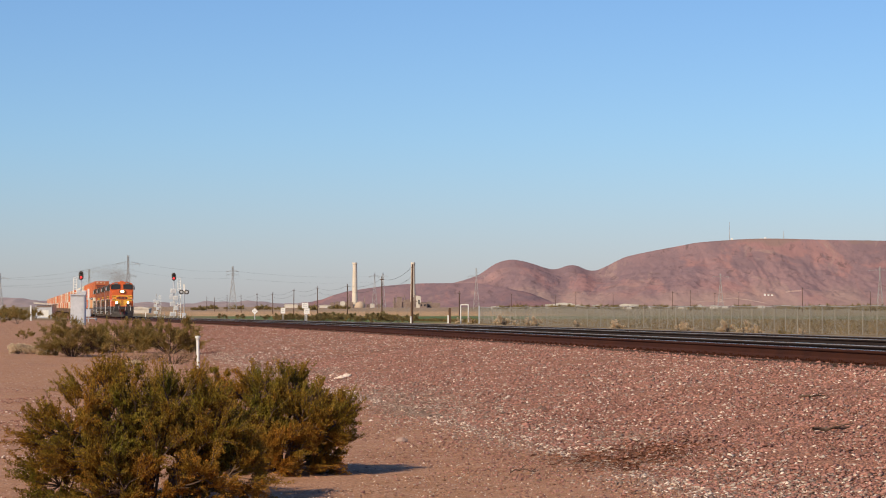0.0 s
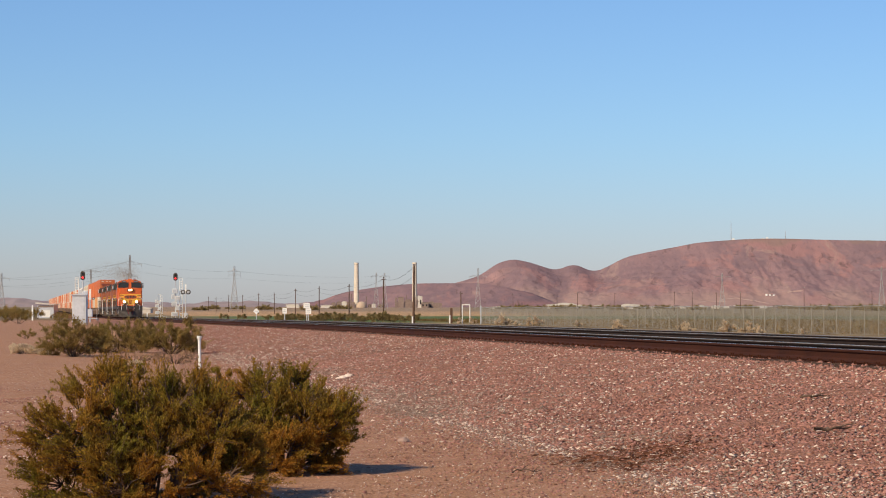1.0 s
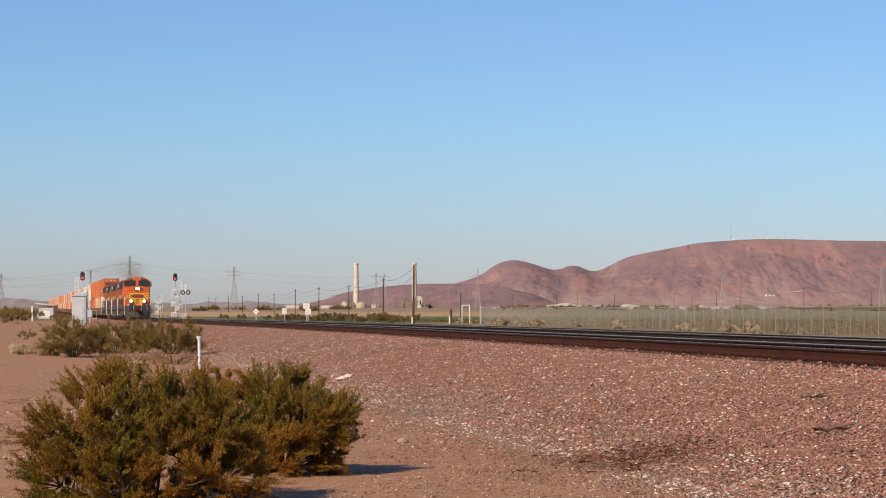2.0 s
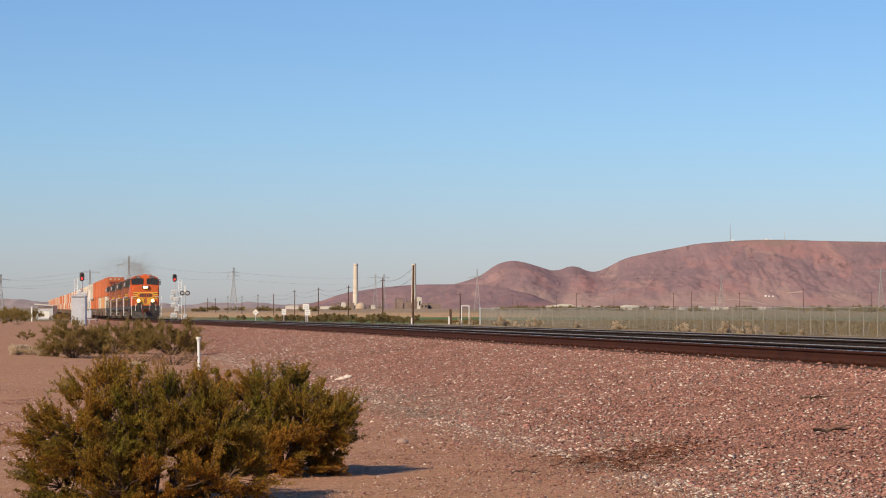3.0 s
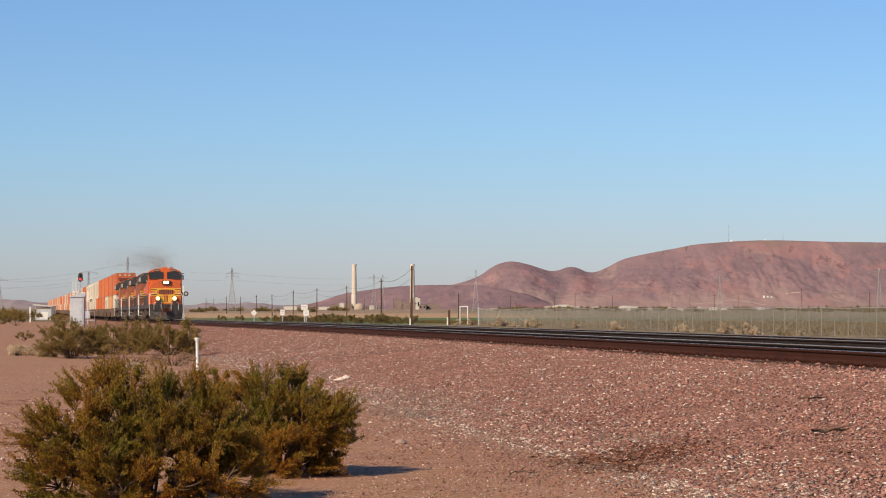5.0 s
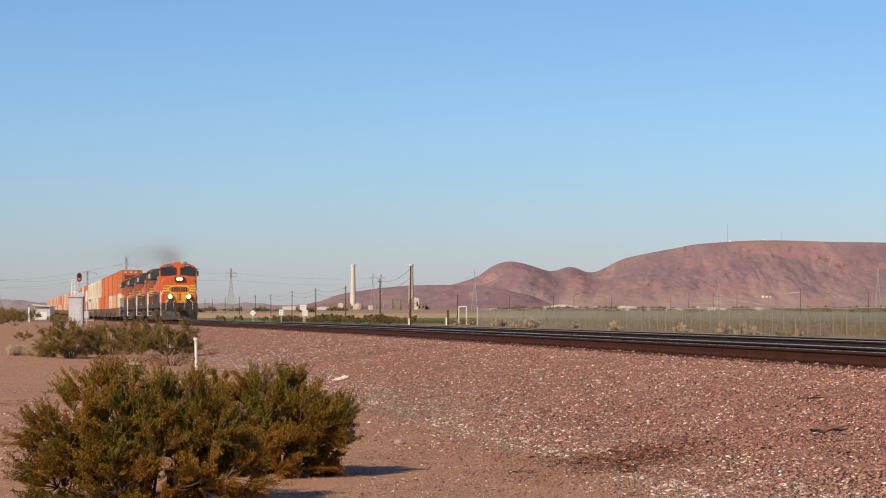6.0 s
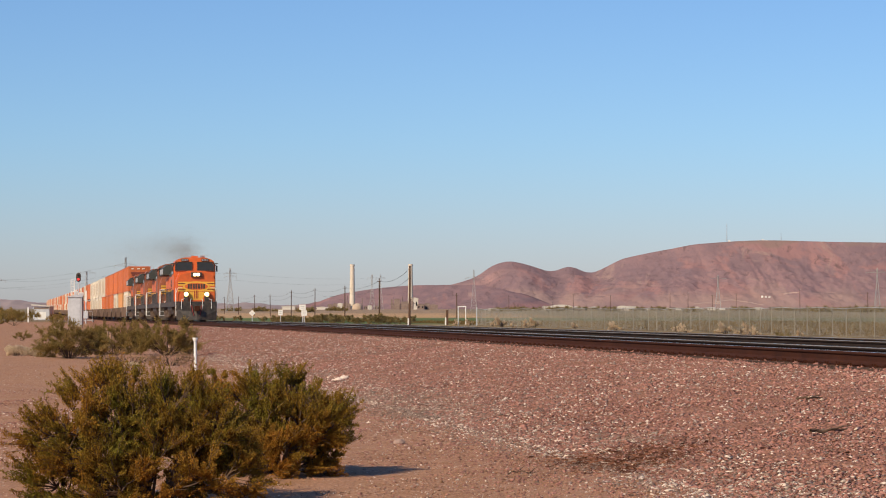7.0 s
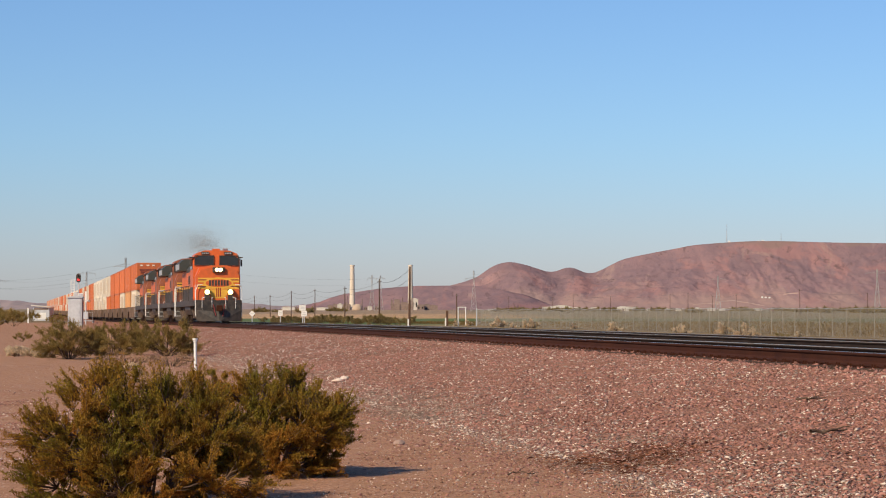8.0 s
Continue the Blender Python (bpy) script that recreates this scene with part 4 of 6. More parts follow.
def smoke_puff(count, spread, speck, seed):
    """A cloud of soot specks, thick in the middle and thin at its rim."""
    rng = np.random.default_rng(seed)
    tet = np.array([(1, 1, 1), (-1, -1, 1), (-1, 1, -1), (1, -1, -1)], float)
    c = rng.normal(0, 1, (count, 3)) * spread
    v = (tet[None] * speck * rng.uniform(0.5, 1.2, (count, 1, 1)) + c[:, None]).reshape(-1, 3)
    k = 4 * np.arange(count)[:, None, None]
    f = (np.array([(0, 1, 2), (0, 3, 1), (0, 2, 3), (1, 3, 2)])[None] + k).reshape(-1, 3)
    me = bpy.data.meshes.new("puff")
    me.vertices.add(len(v))
    me.vertices.foreach_set("co", v.ravel())
    me.loops.add(f.size)
    me.loops.foreach_set("vertex_index", f.ravel())
    me.polygons.add(len(f))
    me.polygons.foreach_set("loop_start", np.arange(0, f.size, 3))
    me.update(calc_edges=True)
    me.materials.append(SMOKE)
    return me


moving = []          # thing, metres behind the leading nose, height over the rail, half length
lead = locomotive("orange diesel locomotive with lit headlights and yellow nose stripes")
moving.append((lead, 0.0, 0.0, 22.3))
for k in (1, 2, 3):
    o = copy_thing(lead, Matrix())
    tagged(o, "orange diesel locomotive with black roof, coupled behind the leader")
    for c in o.children_recursive:
        if c.name.startswith(("cab.", "nose.")):
            c.data = c.data.copy()
            c.data.materials[0] = GRIMY_ORANGE
        if c.name.startswith(("headlight.", "ditch_light.")) and c.data.materials[0] == LAMP or c.name.startswith("reflector"):
            c.data = c.data.copy()
            c.data.materials[0] = GLASS
            tagged(c, "unlit lamp lens" if c.name[0] != "r" else "")
    moving.append((o, CAR * k, 0.0, 22.3))

PITCH = 16.0
kinds = {"o": (BOX_ORANGE, "orange corrugated steel shipping container"), "w": (BOX_WHITE, "off-white corrugated steel shipping container"),
         "t": (BOX_TAN, "tan corrugated steel shipping container")}
protos = {}
TOPS = "ooooowwwwwoowowoowwowoowowwoowoooowowwoowowoowoowwoowowoowowwoowowo"
LOWS = "wtwooowwwwooowowwoowowoowowwoowowwowoowowowwoowowoowowwoowowoowowow"
wagon = well_car()
for i in range(64):
    back = CAR * 4 + 1.2 + i * PITCH
    w = wagon if i == 0 else copy_thing(wagon, Matrix())
    moving.append((w, back, 0.0, PITCH))
    for level, row in ((0.44, LOWS), (3.20, TOPS)):
        key = (row[i], level > 1)
        length = 13.9 if level > 1 else 11.4
        if key not in protos:
            protos[key] = box_ob = container(*kinds[row[i]][:1], length, kinds[row[i]][1] + (" stacked on another" if level > 1 else " sunk in a well car"))
        else:
            box_ob = copy_thing(protos[key], Matrix())
        moving.append((box_ob, back + (16.0 - length) / 2, level, length))


def motions():
    """The train runs toward the camera at a steady pace; its wheels turn."""
    times = (0.0, 1.0, 2.0, 3.0, 4.0, 5.0, 6.0, 7.0, 8.0)
    for ob, back, up, length in moving:
        rows = []
        for t in times:
            y = FRONT + SPEED * (8.0 - t) + back / NORM
            y2 = y + length / NORM
            slope = math.degrees(math.atan2(rail_z(y2) - rail_z(y), length))
            rows.append((t, pose(*on_track(y, 0.0, up), slope, 0, TURN)))
        walk(ob, rows)
    per = math.degrees(SPEED * NORM / 0.533) / FPS
    for ob, back, up, length in moving[:4]:
        for w in ob.children:
            if w.name.startswith("wheelset"):
                x, y, z = w.location
                walk(w, [(k / FPS, pose(x, y, z, k * per % 360)) for k in range(8 * FPS + 1)])


# ---- plants ----
def tube(points, radii, n=4):
    v, f = [], []
    for i, (p, r) in enumerate(zip(points, radii)):
        d = (points[min(i + 1, len(points) - 1)] - points[max(i - 1, 0)])
        d = d / (np.linalg.norm(d) + 1e-9)
        a = np.cross(d, (0.3, 0.9, 0.2))
        a /= np.linalg.norm(a) + 1e-9
        b = np.cross(d, a)
        for k in range(n):
            t = 2 * np.pi * k / n
            v.append(p + r * (a * np.cos(t) + b * np.sin(t)))
        if i:
            for k in range(n):
                f.append(((i - 1) * n + k, (i - 1) * n + (k + 1) % n, i * n + (k + 1) % n, i * n + k))
    return v, f


def leaf_mesh(name, base, way, length, width, mat, rng, corners=4):
    """Small diamond leaves at base, pointing along way; or, with three corners, small one-sided leaflets."""
    n = len(base)
    way = way / (np.linalg.norm(way, axis=1, keepdims=True) + 1e-9)
    side = np.cross(way, rng.normal(0, 1, (n, 3)))
    side /= np.linalg.norm(side, axis=1, keepdims=True) + 1e-9
    lift = np.cross(side, way) * (length * 0.18)[:, None]
    mid = base + way * (length * 0.5)[:, None]
    if corners == 3:
        v = np.stack([base - side * width[:, None], base + way * length[:, None], mid + side * width[:, None] * 1.5], 1).reshape(-1, 3)
    else:
        v = np.stack([base, mid + side * width[:, None] - lift, base + way * length[:, None], mid - side * width[:, None] - lift], 1).reshape(-1, 3)
    me = bpy.data.meshes.new(name)
    me.vertices.add(len(v))
    me.vertices.foreach_set("co", v.ravel())
    me.loops.add(corners * n)
    me.loops.foreach_set("vertex_index", np.arange(corners * n))
    me.polygons.add(n)
    me.polygons.foreach_set("loop_start", np.arange(0, corners * n, corners))
    me.update(calc_edges=True)
    me.materials.append(mat)
    return me


def shrub(label, rx, ry, h, stems, twigs, per, leaf, seed, mat=LEAF, group="creosote bushes", low=0.08, bare=0.35, lean=(0, 0), gaps=-1.0):
    """A many-stemmed desert shrub: woody stems from one crown, twigs to a lumpy dome, tufts of small leaves."""
    rng = np.random.default_rng(seed)
    root = thing("creosote_bush", Matrix(), label, "bush", group)
    paths = []
    for i in range(stems):
        az = 2 * np.pi * (i + rng.uniform(-0.4, 0.4)) / stems
        el = rng.uniform(0.25, 1.35)
        tip = np.array([np.cos(az) * np.cos(el) * rx, np.sin(az) * np.cos(el) * ry, h * np.sin(el)]) * rng.uniform(0.62, 0.85)
        tip[:2] += np.array(lean) * h
        b = np.array([np.cos(az) * 0.08, np.sin(az) * 0.08, -0.03])
        k = b + (tip - b) * 0.45 + np.array([0, 0, 0.10 * h]) * rng.uniform(-0.4, 1) + rng.normal(0, 0.035, 3)
        t = np.linspace(0, 1, 9)[:, None]
        pts = (1 - t) ** 2 * b + 2 * t * (1 - t) * k + t * t * tip + rng.normal(0, 0.010, (9, 3)) * (t > 0)
        paths.append(pts)
        v, f = tube(pts, np.linspace(0.016, 0.005, 9) * (0.7 + 0.4 * h))
        o = new("stem", mesh_from("stem", v, f, STEM))
        o.parent = root
    joints = np.concatenate([p[3:] for p in paths])
    lump = rng.uniform(0, 6.28, 6)
    base, way, tv, tf = [], [], [], []
    tufts = max(12, twigs // 8)
    made = 0
    while made < tufts:
        az, sz = rng.uniform(0, 2 * np.pi), low + (1 - low) * rng.uniform(0, 1) ** 0.92
        ce = max(0.0, 1 - sz ** 3) ** 0.42 if leaf > 0.03 else max(0.0, 1 - sz ** 2.8) ** 0.45
        r = rng.uniform(0.2, 1.0) ** 0.40
        r *= 1 + 0.13 * np.sin(3 * az + lump[0]) + 0.10 * np.sin(7 * az + 5 * sz + lump[1]) + 0.09 * np.sin(11 * az - 6 * sz + lump[2]) + rng.normal(0, 0.04)
        r = min(r, 1.02)
        head = np.array([np.cos(az) * ce * rx, np.sin(az) * ce * ry, sz * h]) * r
        if gaps > -1 and rng.uniform() > 0.5 + sz:
            continue
        if noise.noise(Vector(head) * 6.0 + Vector((seed, 0, 0))) < gaps:
            continue
        made += 1
        head[:2] += np.array(lean) * head[2]
        near = np.linalg.norm((joints - head) * (1, 1, 1.3) + (0, 0, 0.12), axis=1) + rng.uniform(0, 0.08, len(joints))
        j = joints[np.argmin(near)]
        fork = j + (head - j) * 0.55 + rng.normal(0, 0.01, 3)
        v, f = tube(np.stack([j, (j + fork) / 2 + rng.normal(0, 0.008, 3), fork]), [0.006, 0.005, 0.004], 3)
        tf += [tuple(k + len(tv) for k in face) for face in f]
        tv += v
        dead = rng.uniform() < 0.06
        spread = (0.058 if leaf < 0.03 else 0.075) * (rx + h) / 2
        for _ in range(8):
            tip = head + rng.normal(0, 1, 3) * spread * (1, 1, 0.8) + np.array([0, 0, spread])
            k = (fork + tip) / 2 + rng.normal(0, 0.012, 3)
            t = np.linspace(0, 1, 4)[:, None]
            pts = (1 - t) ** 2 * fork + 2 * t * (1 - t) * k + t * t * tip
            if leaf < 0.03:
                v, f = tube(pts[::3] if not dead else pts, [0.003, 0.0014] if not dead else [0.003, 0.0025, 0.002, 0.0014], 3)
                tf += [tuple(w + len(tv) for w in face) for face in f]
                tv += v
            if dead:
                continue
            n = int(per * rng.uniform(0.5, 1.4))
            u = rng.uniform(bare * 0.5, 1.0, n)[:, None]
            c = (1 - u) ** 2 * fork + 2 * u * (1 - u) * k + u * u * tip
            d = tip - fork
            d = d / (np.linalg.norm(d) + 1e-9)
            base.append(c + rng.normal(0, leaf * (0.6 if leaf < 0.03 else 0.5), (n, 3)))
            way.append(d * 0.8 + np.array([0, 0, 0.6]) + rng.normal(0, 0.34 if leaf < 0.03 else 0.38, (n, 3)))
    o = new("twig_work", mesh_from("twig_work", tv, tf, STEM))
    o.parent = root
    tagged(o, kind="stuff")
    base, way = np.concatenate(base), np.concatenate(way)
    length = leaf * rng.uniform(0.7, 1.4, len(base))
    base[:, 2] = np.maximum(base[:, 2], 0.03)
    o = new("foliage", leaf_mesh("foliage", base, way, length, length * (0.26 if leaf < 0.03 else 0.19), mat, rng, 3 if leaf < 0.03 else 4))
    o.parent = root
    tagged(o, "small dry olive leaves in tufts", kind="stuff")
    return root


def put(ob, x, y, turn=0.0, sink=0.0, size=1.0):
    ob.matrix_world = pose(x, y, float(land_z(x, y)) - sink, 0, 0, turn) @ Matrix.Scale(size, 4)
    return ob


put(shrub("large olive green creosote bush with rusty tips beside the track", 1.05, 0.74, 1.15, 38, 3400, 88, 0.0165, 21, lean=(-0.06, 0), low=0.0, gaps=0.05), -2.45, 20.0, 0, 0.05)
put(shrub("spreading olive and brown creosote bush on bare dirt", 0.88, 0.68, 1.02, 30, 3300, 88, 0.0165, 22, lean=(0.08, 0), low=0.0, gaps=-0.03), -1.66, 23.3, 0, 0.08)
mid_a = shrub("dry olive creosote bush on the dirt shoulder", 1.2, 1.1, 1.12, 20, 900, 34, 0.046, 23, LEAF_FAR, low=0.0)
put(mid_a, -11.59, 76)
mid_b = shrub("dusty green creosote bush behind the marker post", 1.3, 1.0, 1.10, 20, 880, 34, 0.046, 24, LEAF_FAR, low=0.0)
put(mid_b, -11.04, 82)
put(shrub("sparse brown creosote bush by the bank", 1.2, 1.0, 1.12, 20, 800, 34, 0.046, 25, LEAF_FAR, low=0.0), -9.00, 80)
put(shrub("small rusty creosote sprig by the bank", 0.35, 0.3, 0.42, 9, 110, 22, 0.035, 26, LEAF), -4.34, 46)
put(copy_thing(mid_b, Matrix()), -11.07, 90, 70, 0, 0.8)
mid_far = shrub("dusty olive creosote bush on open scrub", 1.3, 1.1, 1.15, 8, 240, 20, 0.075, 34, LEAF_FAR)
put(mid_far, -52.80, 330, 0, 0, 0.75)
put(copy_thing(mid_far, Matrix()), -20.3, 118, 40, 0, 0.42)
put(copy_thing(mid_far, Matrix()), -40.33, 230, 140, 0, 1.2)
put(copy_thing(mid_far, Matrix()), -46.92, 260, 20, 0, 1.2)

for x, y, k, turn in ((-59.02, 330, 1.5, 10), (-59.85, 345, 1.3, 200), (-63.80, 380, 1.4, 90), (-76.09, 420, 1.8, 310), (-80.66, 460, 1.8, 150), (-47.37, 300, 1.0, 60), (-48.01, 310, 0.9, 20)):
    put(copy_thing(mid_far, Matrix()), x, y, turn, 0, k)

far_shrub = shrub("dark green desert shrub beyond the tracks", 1.5, 1.3, 1.5, 8, 120, 15, 0.17, 27, LEAF_GREEN, "shrubs beyond the line")
spots = random.Random(4)
first = True
for x, y, k in ((-17.80, 330, 0.7), (-17.01, 350, 0.9), (-14.87, 340, 0.8), (-13.90, 360, 0.8), (-11.55, 345, 0.6), (-9.21, 330, 1.0), (-7.43, 340, 0.9),
                (-6.15, 335, 0.7), (-38.00, 420, 0.7), (-35.90, 430, 0.7), (-29.21, 400, 0.6), (-24.21, 380, 0.7), (-19.98, 345, 0.6), (-18.95, 420, 0.9),
                (-12.90, 430, 0.8), (14.51, 150, 0.35), (21.14, 150, 0.35), (29.20, 230, 0.6), (37.17, 240, 0.6), (21.53, 260, 0.6), (35.94, 210, 0.5)):
    put(far_shrub if first else copy_thing(far_shrub, Matrix()), x, y, spots.uniform(0, 360), 0, k * 1.05)
    first = False
for _ in range(34):
    y = spots.uniform(338, 405)
    put(copy_thing(far_shrub, Matrix()), y * spots.uniform(-0.070, -0.012), y, spots.uniform(0, 360), 0, spots.uniform(0.4, 0.85))
far_tree = shrub("dark clump of trees on the far plain", 11, 6, 2.4, 6, 150, 9, 1.1, 28, LEAF_GREEN, "trees on the far plain", low=0.0, bare=0.0)
first = True
for k in range(84):
    y = spots.uniform(1500, 2300) if k < 30 else spots.uniform(2150, 2380)
    x = y * (spots.uniform(0.02, 0.19) if k < 22 or k > 34 else spots.uniform(-0.12, -0.04))
    put(far_tree if first else copy_thing(far_tree, Matrix()), x, y, spots.uniform(0, 360), 0, spots.uniform(0.5, 1.0))
    first = False

weed = shrub("pale dry tumbleweed caught along the wire fence", 0.55, 0.5, 0.75, 8, 100, 14, 0.09, 29, STRAW, "tumbleweeds along the fence", low=0.0, bare=0.0)
first = True
FENCE = 60.0                     # the fence runs along x = FENCE - BX * y
for y, k in ((300.7, 0.9), (295.4, 1.4), (279.8, 1.1), (276.7, 1.2), (256.2, 0.7), (240, 0.9), (238.4, 1), (216.1, 0.9), (213.3, 0.8), (203.4, 0.8), (201.2, 1.1), 
    (196.5, 1.1), (194.6, 0.8), (192.4, 0.6), (317.2, 1), (326.7, 0.9), (288.9, 0.7), (181.9, 0.5)):
    put(weed if first else copy_thing(weed, Matrix()), FENCE - 2.0 - BX * y, y, spots.uniform(0, 360), 0, k * 1.15)
    first = False


# ---- line-side things ----
def at_land(x, y):
    return pose(x, y, float(land_z(x, y)))


def marker_post():
    root = thing("marker_post", at_land(-6.05, 60.0), "white plastic marker post with a cap in gravel", "marker post")
    bm = bmesh.new()
    rod(bm, (0.012, 0, -0.05), (0, 0, 0.78), 0.037, n=14)
    part("post", bm, WHITE, root)
    bm = bmesh.new()
    rod(bm, (0, 0, 0.78), (0, 0, 0.83), 0.066, n=14)
    rod(bm, (0, 0, 0.745), (0, 0, 0.765), 0.055, n=14)
    part("cap", bm, WHITE, root)


def equipment_case():
    root = thing("signal_case", at_land(-32.25, 215.0), "silver metal signal equipment case by the crossing", "equipment case")
    bm = bmesh.new()
    box(bm, -0.62, 0.62, -0.5, 0.5, 0.15, 2.62, 0.03)
    part("cabinet", bm, SILVER, root)
    bm = bmesh.new()
    prism(bm, ((-0.70, 2.6), (0.70, 2.6), (0.70, 2.66), (0, 2.80), (-0.70, 2.66)), -0.6, 0.6)
    part("roof", bm, SILVER, root)
    bm = bmesh.new()
    box(bm, -0.5, 0.5, -0.525, -0.5, 0.3, 2.45, 0.01)
    door = part("door", bm, SILVER, root)
    bm = bmesh.new()
    box(bm, 0.36, 0.42, -0.56, -0.525, 1.2, 1.45, 0.01)
    part("handle", bm, GALV, door)
    bm = bmesh.new()
    box(bm, -0.6, 0.6, -0.48, 0.48, -0.3, 0.15)
    part("plinth", bm, CONCRETE, root)


def block_signal(x, y, top, label, side, head=True):
    """A single red head on a mast with ladder, cases and cable rails."""
    root = thing("block_signal", at_land(x, y), label, "railway signal", "block signals")
    bm = bmesh.new()
    rod(bm, (0, 0, -0.2), (0, 0, top - 0.5), 0.09, 0.075, 10)
    part("mast", bm, SILVER, root)
    if head:
        bm = bmesh.new()
        n = 20
        pts = [(0.30 * math.cos(a), top - 0.42 + (0.25 if math.sin(a) > 0 else -0.25) + 0.30 * math.sin(a)) for a in (2 * math.pi * i / n for i in range(n))]
        prism(bm, pts, -0.14, -0.10)
        part("target", bm, BLACKPAINT, root, "black oval signal target")
        for z, m in ((top - 0.18, GLASS), (top - 0.64, REDLAMP)):
            bm = bmesh.new()
            disc(bm, (0, -0.17, z), 0.12, 0.06)
            lens = part("lens", bm, m, root, "glowing red lens" if m is REDLAMP else "dark lens")
            bm = bmesh.new()
            prism(bm, [(0.17 * math.cos(a), z + 0.17 * math.sin(a)) for a in np.linspace(0.1, math.pi - 0.1, 8)] + [(0.145 * math.cos(a), z + 0.145 * math.sin(a)) for a in np.linspace(math.pi - 0.1, 0.1, 8)], -0.42, -0.14)
            part("hood", bm, BLACKPAINT, lens)
    bm = bmesh.new()
    for s in (-0.2, 0.2):
        rod(bm, (side * 0.75 + s, 0.1, 0), (side * 0.75 + s, 0.1, top - 0.7), 0.05, n=6)
    for z in np.arange(0.3, top - 0.8, 0.32):
        rod(bm, (side * 0.75 - 0.2, 0.1, z), (side * 0.75 + 0.2, 0.1, z), 0.035, n=5)
    rod(bm, (side * 0.95, 0.1, top - 0.7), (0, 0, top - 0.5), 0.03, n=6)
    part("ladder", bm, WHITE, root)
    for z, c, w in ((0.9, -0.1, 0.42), (1.75, 0.35, 0.3), (2.3, -0.15, 0.36), (3.1, 0.3, 0.34), (3.3, -0.3, 0.25), (4.1, -0.05, 0.36)):
        if z > top - 2.0:
            continue
        bm = bmesh.new()
        box(bm, c - w, c + w, -0.3, 0.2, z, z + 0.62, 0.04)
        case = part("relay_box", bm, WHITE, root)
        bm = bmesh.new()
        box(bm, c - w * 0.8, c + w * 0.8, -0.32, -0.3, z + 0.06, z + 0.55, 0.008)
        part("lid", bm, SILVER, case)
    bm = bmesh.new()
    box(bm, -0.6, 1.9, -0.6, 0.6, 0.25, 0.35)
    for q in (-0.5, 1.8):
        box(bm, q - 0.05, q + 0.05, -0.5, -0.4, -0.3, 0.25)
        box(bm, q - 0.05, q + 0.05, 0.4, 0.5, -0.3, 0.25)
        rod(bm, (q, -0.55, 0.35), (q, -0.55, 1.35), 0.02, n=5)
    rod(bm, (-0.5, -0.55, 1.35), (1.8, -0.55, 1.35), 0.02, n=5)
    part("platform", bm, GALV, root)
    return root


def crossing_flasher(x, y, h, label, lamp=0.3, buck=True):
    root = thing("crossing_flasher", at_land(x, y), label, "crossing signal", "crossing flashers")
    bm = bmesh.new()
    rod(bm, (0, 0, -0.2), (0, 0, h), 0.07, n=10)
    rod(bm, (-0.45, 0, h - 0.35), (0.45, 0, h - 0.35), 0.04, n=6)
    part("mast", bm, SILVER, root)
    for s in (-0.36, 0.36):
        bm = bmesh.new()
        disc(bm, (s, -0.1, h - 0.35), lamp, 0.03, n=20)
        disk = part("background", bm, BLACKPAINT, root, "round black lamp background")
        bm = bmesh.new()
        disc(bm, (s, -0.13, h - 0.35), lamp * 0.55, 0.05, n=16)
        part("lens", bm, GALV, disk, "pale unlit lens")
    bm = bmesh.new()
    for a in (-40, 40) if buck else (90,):
        box(bm, -0.6, 0.6, -0.1, -0.07, -0.1, 0.1, 0, pose(0, 0, h + 0.1, 0, a))
    part("crossbuck", bm, WHITE, root)
    bm = bmesh.new()
    box(bm, -0.25, 0.25, -0.2, 0.3, 0.6, 1.4, 0.04)
    part("gate_motor", bm, SILVER, root)
    return root


def sign(x, y, z, w, h, label, diamond=False):
    root = thing("track_sign", at_land(x, y), label, "sign", "line-side signs")
    base = float(land_z(x, y))
    bm = bmesh.new()
    box(bm, -0.05, 0.05, -0.02, 0.04, -0.3, z - base + h * 0.4)
    part("post", bm, GALV, root)
    bm = bmesh.new()
    box(bm, -w / 2, w / 2, -0.05, -0.025, -h / 2, h / 2, 0.004, pose(0, 0, z - base, 0, 45 if diamond else 0))
    plate = part("plate", bm, WHITE, root)
    bm = bmesh.new()
    if diamond:
        box(bm, -0.2, 0.2, -0.06, -0.052, z - base - 0.03, z - base + 0.03)
    else:
        box(bm, -w * 0.3, w * 0.3, -0.06, -0.052, z - base + h * 0.1, z - base + h * 0.2)
        box(bm, -w * 0.3, w * 0.3, -0.06, -0.052, z - base - h * 0.2, z - base - h * 0.1)
    part("legend_bars", bm, GALV, plate)


def utility_pole(x, y, top, label, arms=1, r=0.14):
    root = thing("utility_pole", at_land(x, y), label, "utility pole", "wooden utility poles")
    h = top - float(land_z(x, y))
    bm = bmesh.new()
    rod(bm, (0, 0, -0.5), (0.02 * h * spots.uniform(-0.5, 0.5), 0, h), r, r * 0.68, 10)
    part("pole", bm, WOOD, root)
    for k in range(arms):
        bm = bmesh.new()
        z = h - 0.5 - k * 0.9
        box(bm, -0.06, 0.06, -1.2, 1.2, z - 0.06, z + 0.06, 0, pose(0, -0.1, 0, 0, 0, 20))
        part("crossarm", bm, WOOD, root)
        for q in (-1.1, -0.5, 0.5, 1.1):
            bm = bmesh.new()
            rod(bm, (0, q, z + 0.06), (0, q, z + 0.25), 0.05, 0.03, 6)
            part("insulator", bm, GALV, root)
    return Vector((x, y, top - 0.4))


